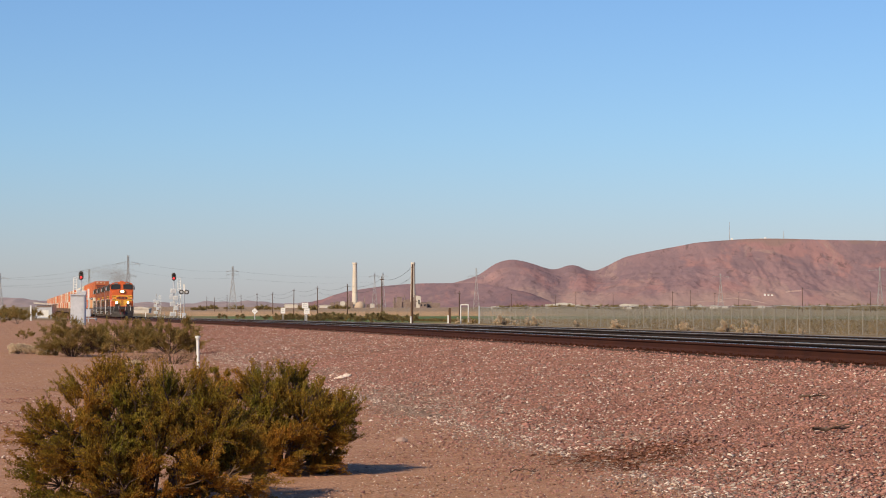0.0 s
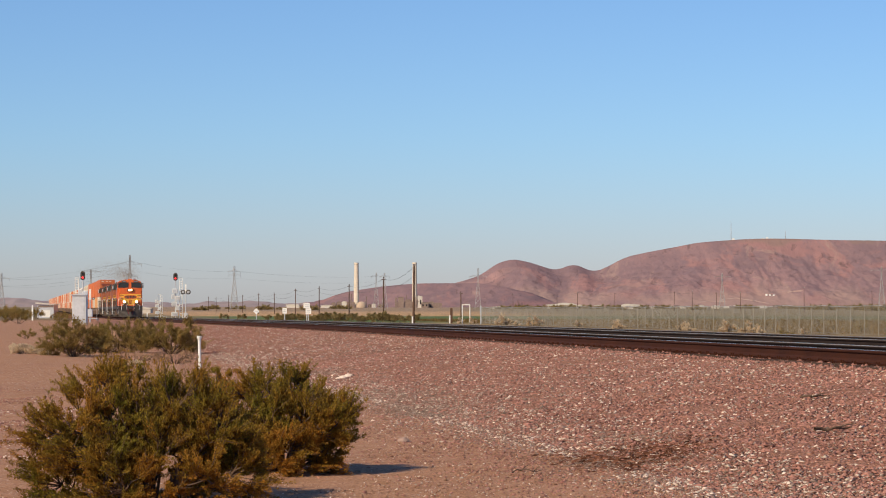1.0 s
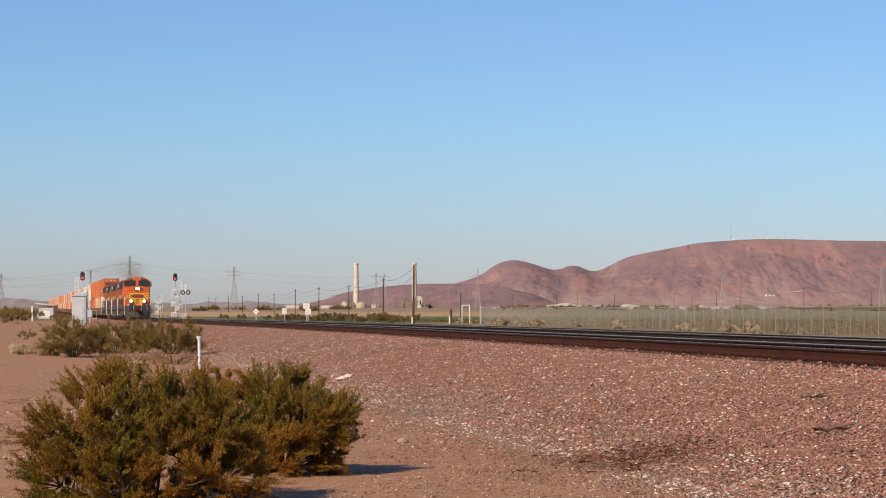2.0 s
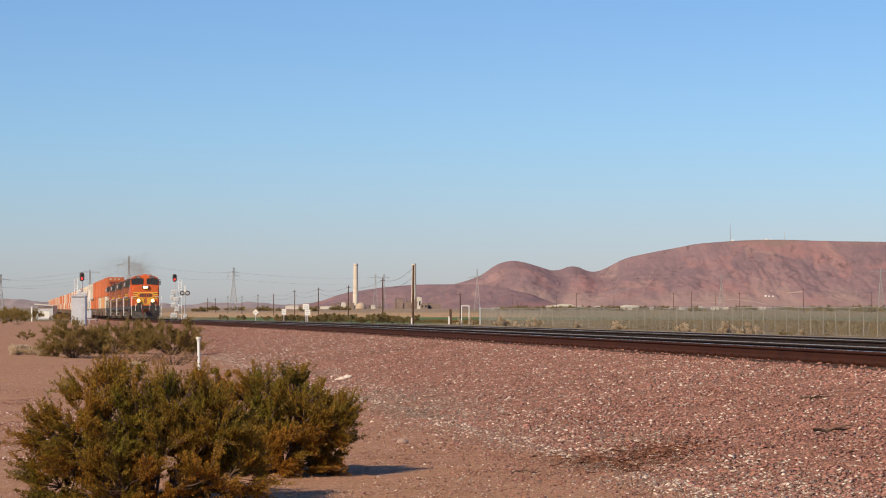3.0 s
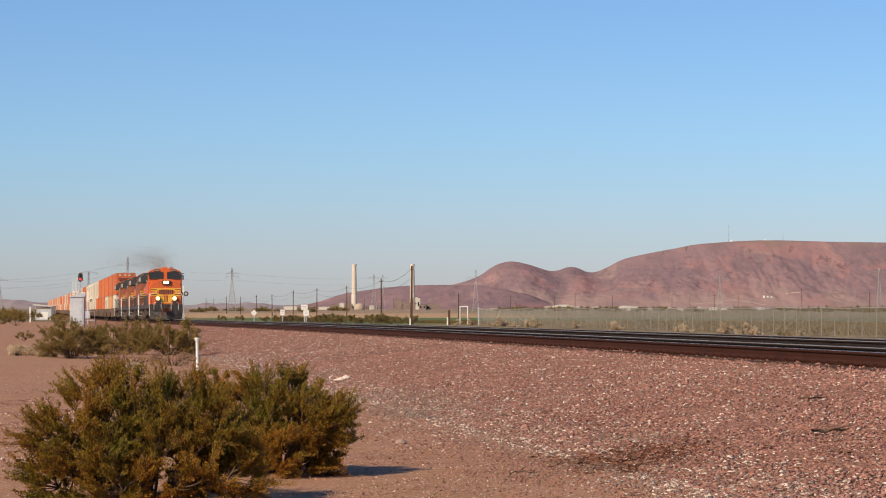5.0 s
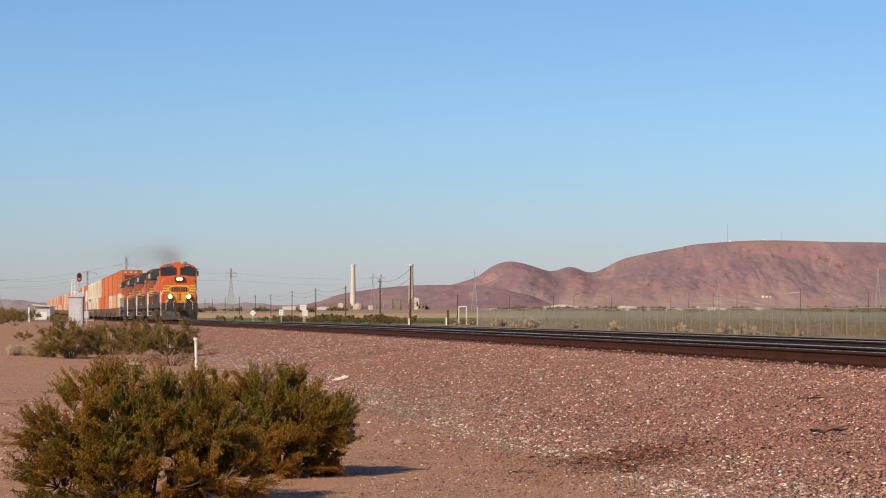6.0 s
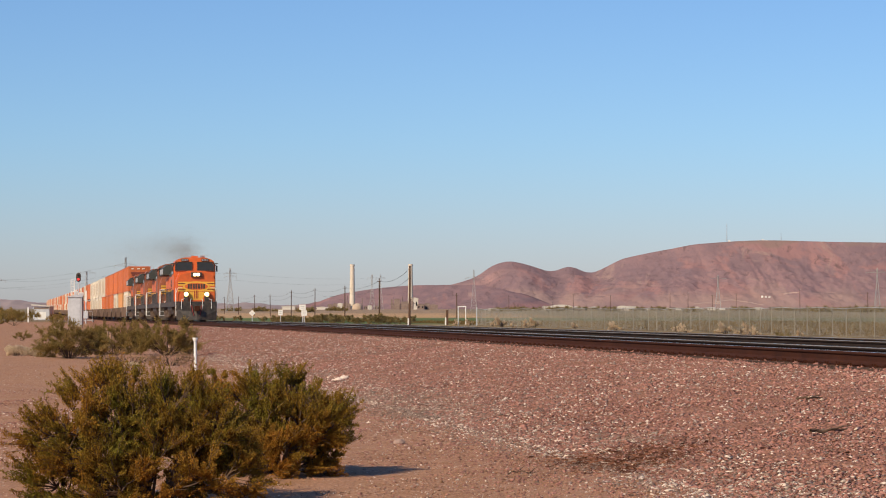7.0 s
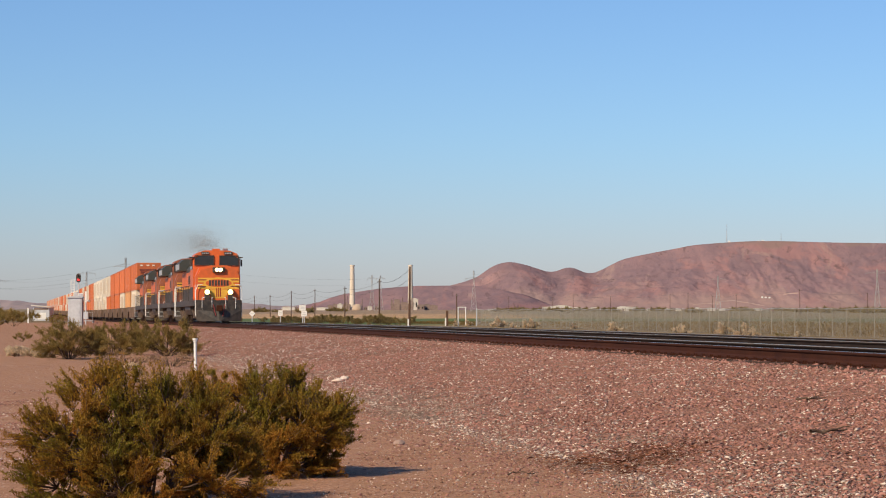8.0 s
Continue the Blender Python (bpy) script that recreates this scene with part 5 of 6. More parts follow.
def cable(a, b, sag, r, name="overhead_cable", label="thin dark overhead cable between poles"):
    pts = [a.lerp(b, t) - Vector((0, 0, sag * 4 * t * (1 - t))) for t in np.linspace(0, 1, 13)]
    v, f = tube([np.array(p) for p in pts], [r] * 13, 4)
    return tagged(new(name, mesh_from(name, v, f, WIRE)), label, "cable", "overhead cables")


def lattice_tower(x, y, h, w, label, arms):
    """A tapered steel pylon with braced faces and cross-arms."""
    root = thing("transmission_tower", at_land(x, y), label, "transmission tower", "steel transmission towers")
    bm = bmesh.new()
    levels = np.linspace(0, 1, 9)
    half = lambda t: w * (0.5 - 0.42 * min(1, t / 0.75))
    for a, b in zip(levels, levels[1:]):
        ca = [(sx * half(a), sy * half(a), a * h) for sx, sy in ((-1, -1), (1, -1), (1, 1), (-1, 1))]
        cb = [(sx * half(b), sy * half(b), b * h) for sx, sy in ((-1, -1), (1, -1), (1, 1), (-1, 1))]
        for i in range(4):
            j = (i + 1) % 4
            rod(bm, ca[i], cb[i], 0.16, n=4)
            rod(bm, ca[i], cb[j], 0.085, n=4)
            rod(bm, ca[j], cb[i], 0.085, n=4)
            rod(bm, cb[i], cb[j], 0.085, n=4)
    part("lattice_body", bm, DULLSTEEL, root)
    for z, span in arms:
        for s in (-1, 1):
            bm = bmesh.new()
            rod(bm, (0, -0.4, z * h), (s * span, 0, z * h), 0.09, n=4)
            rod(bm, (0, 0.4, z * h), (s * span, 0, z * h), 0.09, n=4)
            rod(bm, (0, 0, z * h + 1.6), (s * span, 0, z * h), 0.08, n=4)
            for q in (0.3, 0.6, 0.85):
                rod(bm, (s * span * q, 0, z * h), (s * span * q, 0, z * h + 1.6 * (1 - q)), 0.08, n=4)
            rod(bm, (s * span * 0.95, 0, z * h), (s * span * 0.95, 0, z * h - 1.8), 0.10, n=4)
            part("crossarm", bm, DULLSTEEL, root)
    return root


def chimney(x, y, top, r, label):
    root = thing("chimney", at_land(x, y), label, "chimney", "power station chimneys")
    bm = bmesh.new()
    rod(bm, (0, 0, -2), (0, 0, top), r, r * 0.72, 28)
    part("shaft", bm, CONCRETE, root)
    bm = bmesh.new()
    rod(bm, (0, 0, top - 1.5), (0, 0, top + 0.8), r * 0.82, r * 0.82, 28)
    part("rim", bm, CONCRETE, root)


def building(name, x, y, w, d, h, mat, label, pitch=0.0, openings=3, group="buildings on the plain"):
    root = thing(name, at_land(x, y), label, "building", group)
    bm = bmesh.new()
    box(bm, -w / 2, w / 2, 0, d, -1, h)
    part("wall", bm, mat, root)
    bm = bmesh.new()
    prism(bm, ((-w / 2 - 0.3, h + 0.003), (w / 2 + 0.3, h + 0.003), (w / 2 + 0.3, h + 0.2), (0, h + 0.2 + pitch), (-w / 2 - 0.3, h + 0.2)), -0.3, d + 0.3)
    part("roof", bm, mat, root)
    for k in range(openings):
        bm = bmesh.new()
        c = -w / 2 + (k + 0.5) * w / openings
        box(bm, c - w / openings * 0.2, c + w / openings * 0.2, -0.06, 0.02, h * 0.3, h * 0.72)
        part("window", bm, GLASS, root)
    return root


marker_post()
equipment_case()
block_signal(-44.65, 300.0, 6.0, "red block signal on a silver mast beside the train", -1)
block_signal(-37.31, 337.0, 6.8, "red block signal on a silver mast with ladder and platform", 1)
crossing_flasher(-35.36, 332.0, 4.6, "crossing mast with two round black flashers", 0.33, False)
crossing_flasher(-38.20, 262.0, 2.9, "crossing mast with gate motor beside the case", 0.14, False)
block_signal(-61.31, 520.0, 5.6, "far signal mast crowded with white equipment boxes", 1, False)
sign(-23.23, 300, 0.83, 0.56, 0.56, "white diamond track sign on a post", True)
sign(-19.74, 300, 0.90, 0.55, 0.7, "small white rectangular track sign")
sign(-15.13, 270, 0.91, 0.62, 0.62, "white rectangular track sign under another")
sign(-15.34, 270.4, 1.54, 0.72, 0.6, "upper white track sign on a post")

poles = []
for x, y, z, arms, r in ((-4.22, 330, 7.13, 0, 0.17), (-11.3, 450, 6.83, 1, 0.14), (-22.01, 560, 6.42, 1, 0.14), (-33.04, 640, 6.51, 1, 0.14), (-42.98, 700, 6.32, 1, 0.14), 
    (-55.3, 790, 5.64, 1, 0.14), (-66.57, 870, 5.85, 1, 0.14), (-83.02, 1000, 5.79, 1, 0.15), (-100.39, 1130, 6.33, 1, 0.15), 
    (-117.44, 1250, 5.67, 1, 0.15), (-131.23, 1350, 6.31, 1, 0.15)):
    poles.append(utility_pole(x, y, z, "brown wooden utility pole beyond the tracks", arms, r))
for a, b in zip(poles, poles[1:]):
    cable(a, b, 0.8, 0.022)
    cable(a - Vector((0, 0, 1.2)), b - Vector((0, 0, 1.0)), 0.9, 0.022)
last = None
for x, y, z in ((4.05, 600, 4.95), (42.21, 1500, 8.58), (67.1, 1450, 8.01), (76.51, 1400, 9.41), (105, 1500, 8.93), (122.74, 1300, 8.86), (137.51, 1350, 9.76), 
    (145.42, 1300, 8.25), (158.12, 1300, 8.86), (170.09, 1150, 10.16), (202.19, 1150, 8.55)):
    q = utility_pole(x, y, z, "thin wooden utility pole on the far plain", 1, 0.16)
    if last is not None and last.y > 900:
        cable(last, q, 1.2, 0.035)
    last = q

TOWERS = ((-194.3, 1500, 32.3, 4.9, ((0.84, 7.5), (0.62, 5))), (-164.37, 1900, 31.65, 6.3, ((0.88, 5), (0.8, 5))), (-276.6, 1900, 29.44, 5.6, ((0.95, 7.5),)), 
    (-67.53, 2400, 33.41, 5.6, ((0.9, 5),)), (-59.66, 2420, 33.68, 5.6, ((0.9, 5),)), (30.19, 2200, 34.86, 5.6, ((0.8, 8),)), 
    (-309.95, 1700, 23.74, 4.9, ((0.85, 6),)), (296.88, 2600, 35.46, 6.3, ((0.9, 9),)), (449.42, 2500, 41.13, 6.3, ((0.9, 12),)))
tops = []
for x, y, top, w, arms in TOWERS:
    lattice_tower(x, y, top - float(land_z(x, y)), w, "grey steel lattice transmission tower on the plain", arms)
    tops.append(Vector((x, y, top)))
for a, b in ((6, 0), (6, 2), (0, 1), (1, 3), (5, 7), (7, 8)):
    for dz in (3.5, 9.0):
        cable(tops[a] - Vector((0, 0, dz)), tops[b] - Vector((0, 0, dz)), 2.5, 0.035, "transmission_line", "long sagging transmission line between towers")

# fence with wooden and steel posts, parallel to the line
fence = thing("wire_fence", Matrix(), "grey chain-link fence on pale steel posts", "fence", kind="")
post_me = None
heads = []
for i in range(62):
    y = 322.5 - i * 3.0 / NORM
    x = FENCE - BX * y
    if post_me is None:
        bm = bmesh.new()
        rod(bm, (0, 0, -0.4), (0, 0, 2.15), 0.032, n=8)
        rod(bm, (0, 0, 2.15), (0, 0, 2.2), 0.06, 0.02, 8)
        post_me = bpy.data.meshes.new("post")
        bm.to_mesh(post_me)
        bm.free()
        post_me.materials.append(FENCEPOST)
    o = new("post", post_me)
    o.parent = fence
    o.matrix_world = pose(x, y, float(land_z(x, y)), spots.uniform(-0.6, 0.6), spots.uniform(-1.0, 1.0))
    heads.append(Vector((x, y, float(land_z(x, y)))))


def wire_panel():
    """One bay of chain link: crossing diagonal wires, drawn from x = 0 to the next post."""
    bay, top, gap, v, f = 3.0, 2.05, 0.085, [], []
    for lean in (-1, 1):
        c = -top if lean > 0 else 0.0
        while c < (bay if lean > 0 else bay + top):
            ends = []
            for z in (0.0, top):
                ends.append((c + lean * z, z))
            (xa, za), (xb, zb) = ends
            pts = []
            for q in (0.0, 1.0):
                lo, hi = sorted(((0.0 - xa) / (xb - xa), (bay - xa) / (xb - xa)))
                q = min(max(q, lo, 0.0), hi, 1.0)
                pts.append(np.array((xa + (xb - xa) * q, 0.006 * lean, za + (zb - za) * q)))
            if abs(pts[0][0] - pts[1][0]) > 0.02:
                tv, tf = tube(pts, [0.0026, 0.0026], 3)
                f += [tuple(k + len(v) for k in face) for face in tf]
                v += tv
            c += gap
    return mesh_from("wire_panel", v, f, CHAINLINK)


panel_me = wire_panel()
for a, b in zip(heads, heads[1:]):
    o = new("wire_panel", panel_me)
    o.parent = fence
    way = b - a
    o.matrix_world = pose(a.x, a.y + 0.04, a.z + 0.05, 0, -math.degrees(math.atan2(way.z, math.hypot(way.x, way.y))), math.degrees(math.atan2(way.y, way.x)))
v, f = tube([np.array(h + Vector((0, 0, 2.12))) for h in heads], [0.022] * len(heads), 6)
o = new("top_rail", mesh_from("top_rail", v, f, GALV))
o.parent = fence
gate = thing("gate_frame", at_land(2.85, 322), "white pipe gate frame at the end of the fence", "gate")
for s in (-0.5, 0.5):
    bm = bmesh.new()
    rod(bm, (s, 0, -0.3), (s, 0, 2.55), 0.07, n=8)
    part("gate_post", bm, WHITE, gate)
bm = bmesh.new()
rod(bm, (-0.5, 0, 2.52), (0.5, 0, 2.52), 0.06, n=8)
part("gate_bar", bm, WHITE, gate)
for x, y, h, m, label in ((0.89, 320, 2, WOOD, "stout brown wooden fence post"), (0.67, 318, 1.05, WHITE, "short white marker stake"), 
    (-4.33, 327, 0.9, WHITE, "short white marker stake"), (4.76, 320, 2.4, GALV, "pale end post of the fence"), 
    (-50.86, 300, 1.9, WHITE, "white steel post beside the dirt road"), (-51.38, 420, 1.3, WHITE, "short white marker stake")):
    root = thing("fence_post", at_land(x, y), label, "post")
    bm = bmesh.new()
    half = 0.16 if m is WOOD else 0.09
    box(bm, -half, half, -half, half, -0.3, h, 0.02)
    part("stake", bm, m, root)

# dry weeds standing in the field behind the fence
def dry_weeds():
    rng = np.random.default_rng(31)
    n = 42000
    y = rng.uniform(150, 420, n)
    x = FENCE - BX * y + 1.5 + rng.uniform(0, 1, n) ** 1.5 * 70
    base = np.stack([x, y, land_z(x, y) - 0.05], -1)
    way = np.stack([rng.normal(0, 0.5, n), rng.normal(0, 0.5, n), np.ones(n)], -1)
    length = rng.uniform(0.2, 0.55, n)
    o = new("dry_weeds", leaf_mesh("dry_weeds", base, way, length, length * 0.09, STRAW_WEED, rng))
    tagged(o, "brown dry weeds standing in the field", "weeds", kind="stuff")


dry_weeds()

TANK = material("tan_tank_paint", (0.50, 0.38, 0.28), (0.40, 0.30, 0.22), 0.8, grain=0.5, stain=0.1, bump=0.05)
def slope_place(x, z):
    """The place on the mesa's front slope at x where it first rises to z."""
    xs, ys, zs = slopes
    column = zs[:, int(np.argmin(np.abs(xs - x)))]
    k = int(np.argmax(column >= z))
    k = max(k, 1)
    t = (z - column[k - 1]) / max(column[k] - column[k - 1], 1e-6)
    return Vector((x, ys[k - 1] + (ys[k] - ys[k - 1]) * float(np.clip(t, 0, 1)), z))


def hill_road(name, label, ends, width):
    """A graded dirt road across the foot of the slope."""
    v = []
    for t in np.linspace(0, 1, 25):
        x = float(np.interp(t * (len(ends) - 1), range(len(ends)), [e[0] for e in ends]))
        z = float(np.interp(t * (len(ends) - 1), range(len(ends)), [e[1] for e in ends]))
        for up in (0, width):
            q = slope_place(x, z + up)
            v += [(q.x, q.y - 1.2, q.z + 0.4), (q.x, q.y - 1.2, q.z - 2.5)]
    f = []
    for i in range(24):
        a, b = 4 * i, 4 * i + 4
        f += [(a, b, b + 2, a + 2), (a + 1, b + 1, b, a)]
    tagged(new(name, mesh_from(name, v, f, PALEDIRT)), label, "road", kind="structure")


PALEDIRT = material("pale_graded_dirt", (0.46, 0.335, 0.285), (0.38, 0.27, 0.23), 0.95, grain=0.3, stain=0.05, bump=0.2)
hill_road("road_1", "pale dirt road climbing the foot of the mesa", ((468, 10), (500, 13), (525, 9), (548, 4)), 0.9)
# a conveyor line, built as another strip of pale road
hill_road("road_2", "pale conveyor line on the mesa slope, built as a dirt strip", ((596, 23), (606, 25), (620, 26)), 0.9)
hill_road("road_3", "pale dirt track along the foot of the mesa", ((430, 6), (452, 8), (478, 7)), 0.7)
for x, h in ((557, 2.6), (563, 1.8), (569, 1.4)):
    q = slope_place(x, 18)
    root = thing("slope_shed", pose(q.x, q.y, q.z), "small white shed on the foot of the mesa", "building", "sheds on the mesa slope")
    bm = bmesh.new()
    box(bm, -1.6, 1.6, -2.5, 2.5, -4, h, 0.1)
    part("wall", bm, WHITE, root)
    bm = bmesh.new()
    prism(bm, ((-1.9, h + 0.004), (1.9, h + 0.004), (0, h + 0.7)), -2.8, 2.8)
    part("roof", bm, BUILDING, root)

# power station, town and mesa-top gear
chimney(-116.09, 3200, 58.5, 3.9, "tall pale concrete chimney of a power station")
chimney(-40.06, 3250, 59.5, 3.7, "second tall pale concrete chimney")
plant = random.Random(17)
for k in range(26):
    x = plant.choice((plant.uniform(-140, -116), plant.uniform(-98, -62), plant.uniform(-59, -31), plant.uniform(-59, -31), plant.uniform(-31, -7)))
    y = plant.uniform(3020, 3230)
    h = plant.uniform(3, 8) + (plant.uniform(2, 6) if -59 < x < -31 else 0)
    building("plant_building", x, y, plant.uniform(4, 11), plant.uniform(6, 12), h, BUILDING if plant.random() < 0.15 else GREYBLDG, "grey brown steel plant block below the chimneys", plant.uniform(0, 1.5), 2 if plant.random() < 0.4 else 0, "power station blocks")
for k in range(12):
    x, y = plant.uniform(-133, -17), plant.uniform(3000, 3200)
    root = thing("plant_stack", at_land(x, y), "thin steel vent stack of the power station", "vent stack", "power station stacks")
    bm = bmesh.new()
    hh = plant.uniform(9, 20)
    rod(bm, (0, 0, -1), (0, 0, hh), 0.8, 0.5, 8)
    rod(bm, (0, 0, hh * 0.6), (plant.uniform(-8, 8), 0, hh * 0.45), 0.4, n=6)
    part("pipe", bm, GREYBLDG, root)
tank = thing("storage_tank", at_land(-104.27, 3050), "pale domed storage tank beside the chimney", "tank")
bm = bmesh.new()
bmesh.ops.create_uvsphere(bm, u_segments=24, v_segments=12, radius=7.0, matrix=Matrix.Translation((0, 0, 1)))
part("dome", bm, TANK, tank)
for x, y, w, h, label in ((114.98, 2400, 28, 5.2, "long white warehouse on the plain"), (140.16, 2450, 14, 3.2, "low white shed on the plain"), 
    (177.58, 2300, 19, 4.6, "white box-shaped building on the plain"), (54.02, 2300, 17, 2.2, "low white shed on the plain"), 
    (152.37, 2400, 9, 4, "small white house on the plain"), (294.19, 2500, 14, 2.5, "low white shed on the plain"), 
    (385.67, 2400, 10, 2.2, "small white shed on the plain"), (425.05, 2450, 8, 3, "small white shed on the plain"), 
    (237.02, 2450, 12, 2.5, "low pale shed on the plain"), (352.33, 2500, 7, 2.6, "small white shed on the plain"), 
    (-112.4, 900, 7, 2.2, "long white shed beyond the crossing"), (-181.42, 2900, 16, 5, "pale warehouse near the power station"), 
    (-140.95, 2900, 14, 4, "pale warehouse near the power station")):
    building("shed", x, y, w, 8, h * 0.75, BUILDING, label, 0.6, 0)
def wayside_shed(x, y):
    """A small flat-roofed shed with a white roller door."""
    root = thing("wayside_shed", at_land(x, y), "pale grey shed with a white door beside scrub", "shed")
    bm = bmesh.new()
    box(bm, -1.45, 1.45, 0, 5, -0.4, 2.35, 0.02)
    part("wall", bm, SILVER, root)
    bm = bmesh.new()
    prism(bm, ((-1.75, 2.62), (1.6, 2.38), (1.6, 2.5), (-1.75, 2.82)), -0.35, 5.3)
    part("roof", bm, BUILDING, root, "pale sloping roof")
    bm = bmesh.new()
    box(bm, -0.6, 0.85, -0.05, 0.0, 0.25, 1.45, 0.01)
    part("door", bm, WHITE, root, "white roller door")
    # dark band across the top of the front wall
    bm = bmesh.new()
    box(bm, -1.3, 1.3, -0.03, 0.0, 1.95, 2.3)
    part("vent_band", bm, GREYBLDG, root, "dark band under the eaves")


wayside_shed(-70.60, 430)


def arched_shed(x, y, w, h, d, label):
    root = thing("arched_shed", at_land(x, y), label, "building", "buildings on the plain")
    bm = bmesh.new()
    prism(bm, [(w / 2 * math.cos(a), 0.4 * h + 0.6 * h * math.sin(a)) for a in np.linspace(0, math.pi, 14)] + [(-w / 2, -1), (w / 2, -1)], 0, d)
    bmesh.ops.recalc_face_normals(bm, faces=bm.faces)
    part("shell", bm, BUILDING, root)
    bm = bmesh.new()
    box(bm, -w * 0.1, w * 0.1, -0.1, -0.02, 0, h * 0.55)
    part("door", bm, GREYBLDG, root)


arched_shed(119, 2390, 24, 5.6, 14, "long pale arched shed on the plain")
arched_shed(172, 2290, 12, 4.6, 10, "pale arched shed on the plain")
town = random.Random(8)
for k in range(26):
    y = town.uniform(2350, 2600)
    building("shed", y * town.uniform(0.03, 0.185), y, town.uniform(3, 9), 6, town.uniform(1.6, 3.0), BUILDING if town.random() < 0.7 else GREYBLDG,
             "small pale shed among trees on the plain", town.uniform(0.2, 0.8), 0)
for x, h in ((596, 1.2), (604, 2.6), (612, 0.9), (541, 0.9)):
    root = thing("radio_shelter", pose(x, 4552, 125.5), "small white equipment shelter on the mesa", "shelter", "mesa-top shelters")
    bm = bmesh.new()
    box(bm, -1.9, 1.9, -2, 2, -6, h, 0.1)
    part("cabin", bm, WHITE, root)
for x, y, z0, h, label in ((537.66, 4560, 122, 36, "tall thin radio mast on the mesa"), (639.46, 4560, 124, 17, "short radio mast on the mesa")):
    root = thing("radio_mast", pose(x, y, z0), label, "radio mast")
    bm = bmesh.new()
    rod(bm, (0, 0, -6), (0, 0, h), 0.7, 0.3, 6)
    part("mast", bm, DULLSTEEL, root)

# dry plant litter washed along the foot of the bank
def litter(name, count, region, seed, mean, label, mat):
    """Short slivers of straw and twig lying flat."""
    rng = np.random.default_rng(seed)
    sy, p = region(rng, count)
    x, y = AX - BX * sy + p / NORM, sy + p * BX / NORM
    z = np.where(p > TOE - 0.1, np.maximum(bed_z(sy, p, x, y), land_z(x, y)), land_z(x, y)) + 0.014
    az = rng.normal(0.12, 1.1, len(x))
    way = np.stack([np.cos(az), np.sin(az), rng.normal(0.06, 0.12, len(x))], -1)
    length = mean * np.exp(np.clip(rng.normal(0, 0.5, len(x)), -1.0, 1.2))
    o = new(name, leaf_mesh(name, np.stack([x, y, z], -1), way, length, np.maximum(length * 0.06, 0.003), mat, rng))
    tagged(o, label, "plant litter", kind="stuff")


def drifts(rng, n):
    """Swathes along the foot, thick in places and thin in others."""
    sy = 25 * (62 / 25) ** rng.uniform(0, 1, n)
    p = -6.6 + rng.normal(0, 0.42, n) + 0.35 * np.sin(sy * 0.5)
    keep = np.sin(sy * 0.33 + 0.8) + 0.6 * np.sin(sy * 0.9 + p * 2) > -0.25
    return sy[keep], p[keep]


def hollow(rng, n):
    """A matted patch in the shallow hollow below the bank."""
    x, y = 1.95 + rng.normal(0, 0.40, n), 24.9 + rng.normal(0, 0.8, n)
    p = offset(x, y)
    return y - p * BX / NORM, p


litter("dry_litter", 30000, drifts, 51, 0.036, "pale and grey dry plant litter along the foot of the bank", LITTER)
DUFF = material("dark_plant_duff", (0.14, 0.058, 0.033), (0.23, 0.10, 0.06), 0.95, grain=6, stain=1, bump=0, island=0.5)
litter("dark_litter", 4200, hollow, 52, 0.05, "dark brown matted plant litter in a shallow hollow", DUFF)

DRYBRUSH = material("dry_brush", (0.27, 0.165, 0.10), (0.36, 0.24, 0.15), 0.9, grain=8, stain=1.5, bump=0, island=0.35)
put(shrub("leafless grey-brown brush behind the marker post", 0.75, 0.6, 0.40, 18, 330, 5, 0.035, 33, DRYBRUSH, "dead brush on the dirt", low=0.0, bare=0.0), -7.3, 66)
put(shrub("leafless grey-brown brush below the creosote bushes", 0.9, 0.6, 0.30, 18, 300, 4, 0.035, 35, DRYBRUSH, "dead brush on the dirt", low=0.0, bare=0.0), -8.7, 68)
tuft = shrub("pale dry grass clump on the dirt shoulder", 0.5, 0.45, 0.38, 8, 200, 20, 0.07, 36, STRAW, "dry grass clumps", low=0.0, bare=0.0)
put(tuft, -13.9, 80, 0, 0, 0.8)
for x, y, k in ((-13.3, 79, 0.55), (-14.6, 83, 0.6), (-12.6, 76.5, 0.45), (-7.9, 62, 0.4)):
    put(copy_thing(tuft, Matrix()), x, y, spots.uniform(0, 360), 0, k)

# small litter near the camera
def bed_place(x, y):
    s = y
    for _ in range(4):
        s = y - offset(x, y) * BX / NORM
    p = offset(x, y)
    return float(bed_z(s, p, x, y)) if p > TOE else float(land_z(x, y))


def branch_litter(x, y, turn, length, r, label, seed):
    rng = np.random.default_rng(seed)
    root = thing("dead_branch", pose(x, y, bed_place(x, y) + r, 0, 0, turn), label, "dead branch", "dead branches on the bank")
    n = 7
    pts = np.stack([np.linspace(-length / 2, length / 2, n), rng.normal(0, 0.03, n), rng.uniform(0, 0.04, n)], -1)
    v, f = tube(pts, np.linspace(r, r * 0.4, n), 6)
    o = new("limb", mesh_from("limb", v, f, STEM))
    o.parent = root
    for k in (2, 4):
        tip = pts[k] + np.array([0.12, rng.choice((-1, 1)) * 0.16, 0.05])
        v, f = tube([pts[k], (pts[k] + tip) / 2 + 0.01, tip], [r * 0.5, r * 0.35, r * 0.2], 5)
        o = new("twig", mesh_from("twig", v, f, STEM))
        o.parent = root


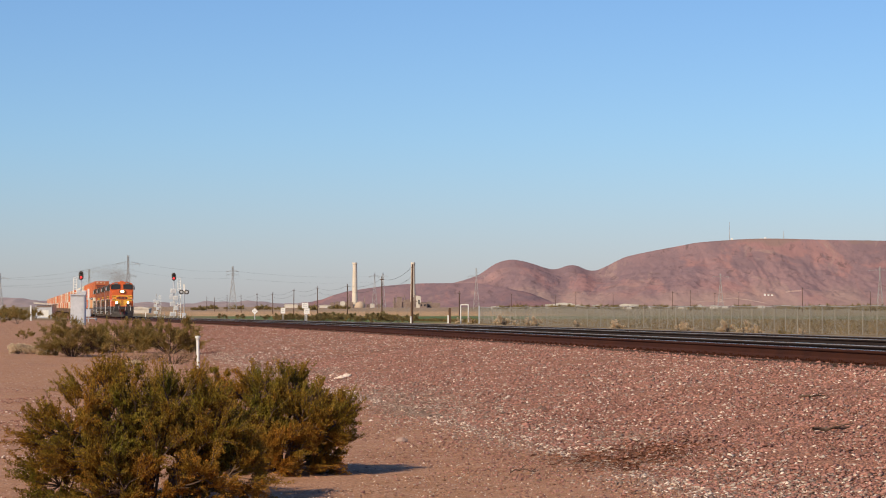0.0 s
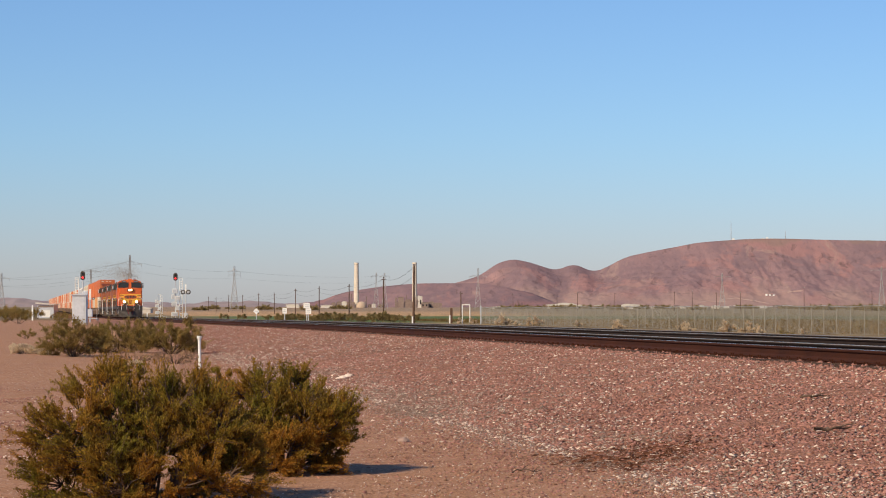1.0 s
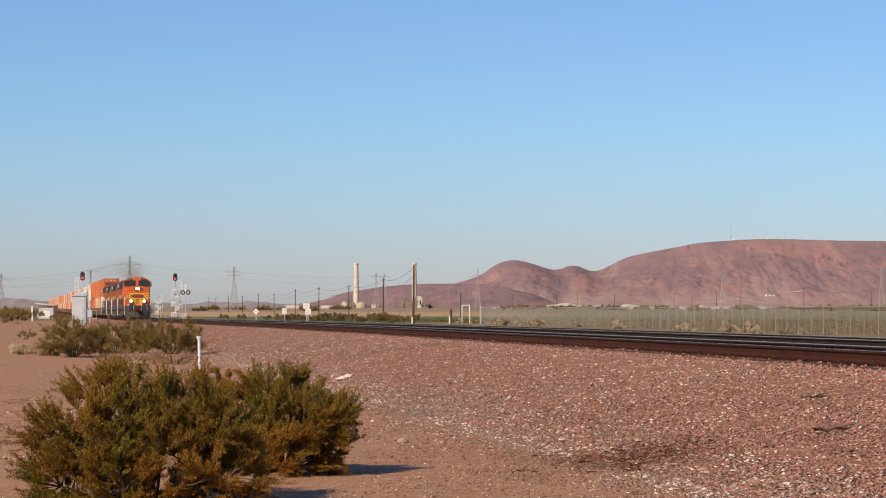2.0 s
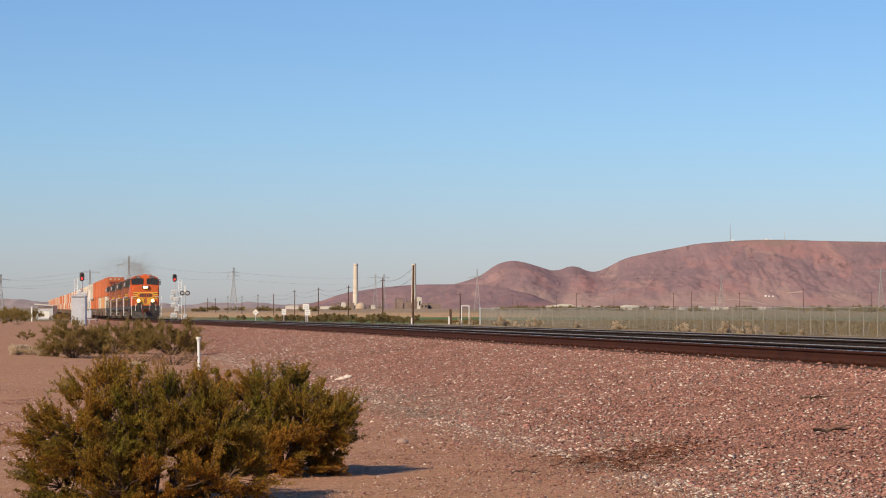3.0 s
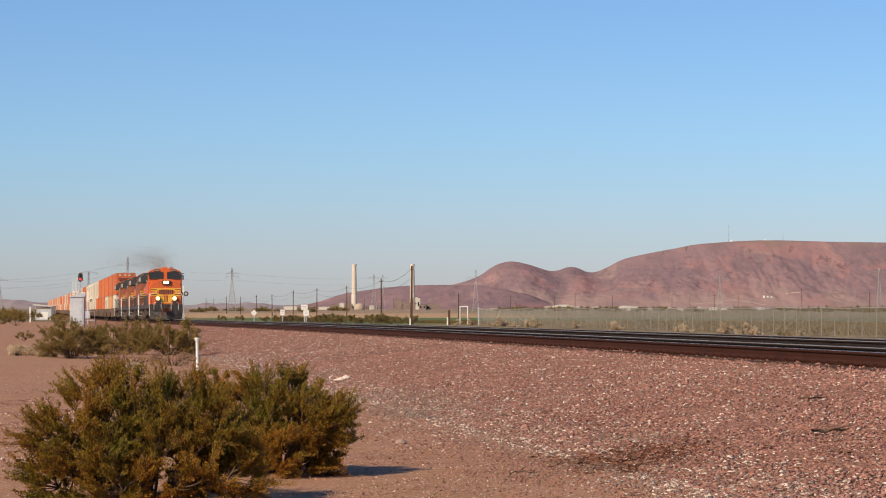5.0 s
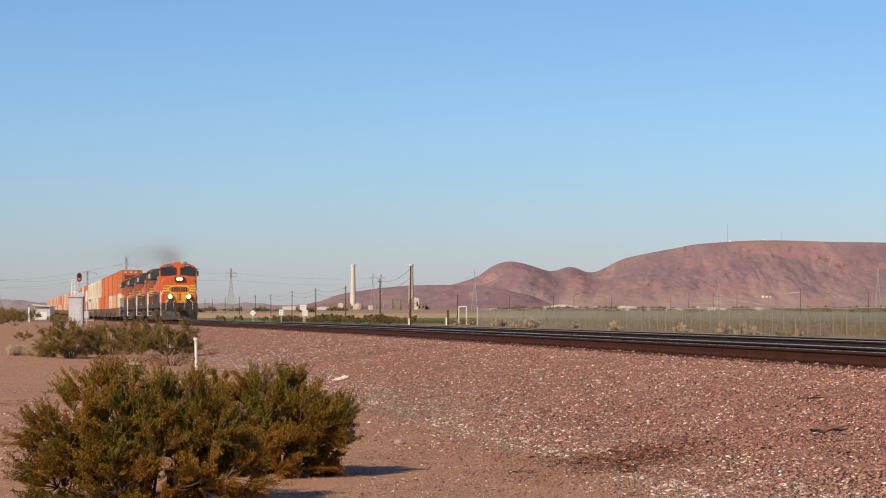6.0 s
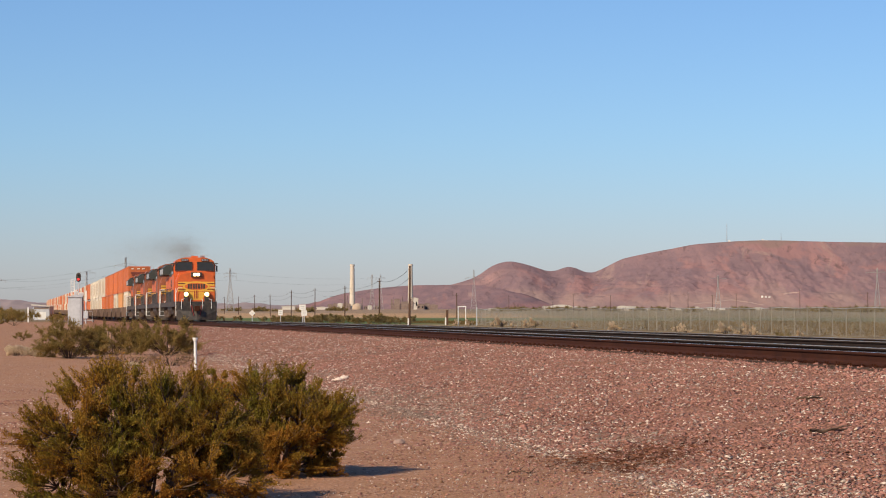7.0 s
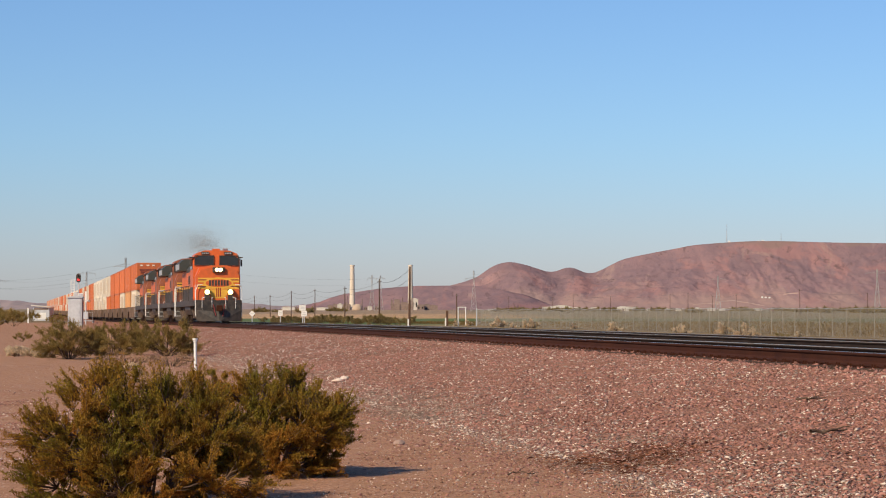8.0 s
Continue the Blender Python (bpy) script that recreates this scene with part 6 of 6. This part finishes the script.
branch_litter(3.91, 24.5, 25, 0.42, 0.02, "grey dead branch lying on red ballast", 1)
branch_litter(-4.02, 62, -10, 0.5, 0.02, "dark dead twig lying on the bank", 2)
branch_litter(4.42, 29, 30, 0.35, 0.015, "dark dead twig lying on the bank", 3)
branch_litter(0.78, 23, 10, 0.3, 0.008, "thin dead twig on bare dirt", 4)
for x, y, r, m, label in ((-2.09, 50, 0.09, PALE_STONE, "pale rock at the foot of the bank"), (-2, 50.3, 0.1, PALE_STONE, "pale rock at the foot of the bank"), 
    (-2.19, 50.2, 0.06, PALE_STONE, "pale rock at the foot of the bank"), (-0.48, 28.5, 0.07, GREY_STONE, "flat grey-brown rock on the dirt"), 
    (1.06, 31, 0.05, STONE, "brown rock lying on the bank")):
    bm = bmesh.new()
    bmesh.ops.create_icosphere(bm, subdivisions=2, radius=r)
    for q in bm.verts:
        q.co *= 1 + 0.45 * noise.noise(q.co / r * 1.3 + Vector((x * 9, 0, 0)))
        q.co.z *= 0.6
    me = bpy.data.meshes.new("rock")
    bm.to_mesh(me)
    bm.free()
    me.materials.append(m)
    o = new("rock", me)
    o.matrix_world = pose(x, y, bed_place(x, y) + r * 0.25)
    tagged(o, label, "rock")

# thin diesel smoke trailing from the stacks, moving with the train
smoke = thing("exhaust_smoke", Matrix(), "thin brownish diesel smoke trailing above the locomotives", "smoke")
for k, (x, y, z, a, b, n) in enumerate(((0, 13, 5.4, 0.55, 0.5, 3400), (0.1, 18, 5.9, 0.9, 0.7, 4800), (-0.2, 26, 6.2, 1.2, 0.85, 3400), (-0.4, 36, 6.4, 1.4, 0.9, 3000),
                                        (-0.6, 48, 6.6, 1.7, 1.0, 2600), (-0.8, 63, 6.8, 1.9, 1.1, 2400), (-1.0, 82, 7.6, 2.2, 1.0, 2200))):
    o = new("puff", smoke_puff(2 * n, np.array((a, a * 2.4, b * 0.85)), 0.0052, 40 + k))
    o.parent = smoke
    o.location = (x, y, z)
    tagged(o, kind="stuff")
moving.append((smoke, 0.0, 0.0, 22.3))

motions()
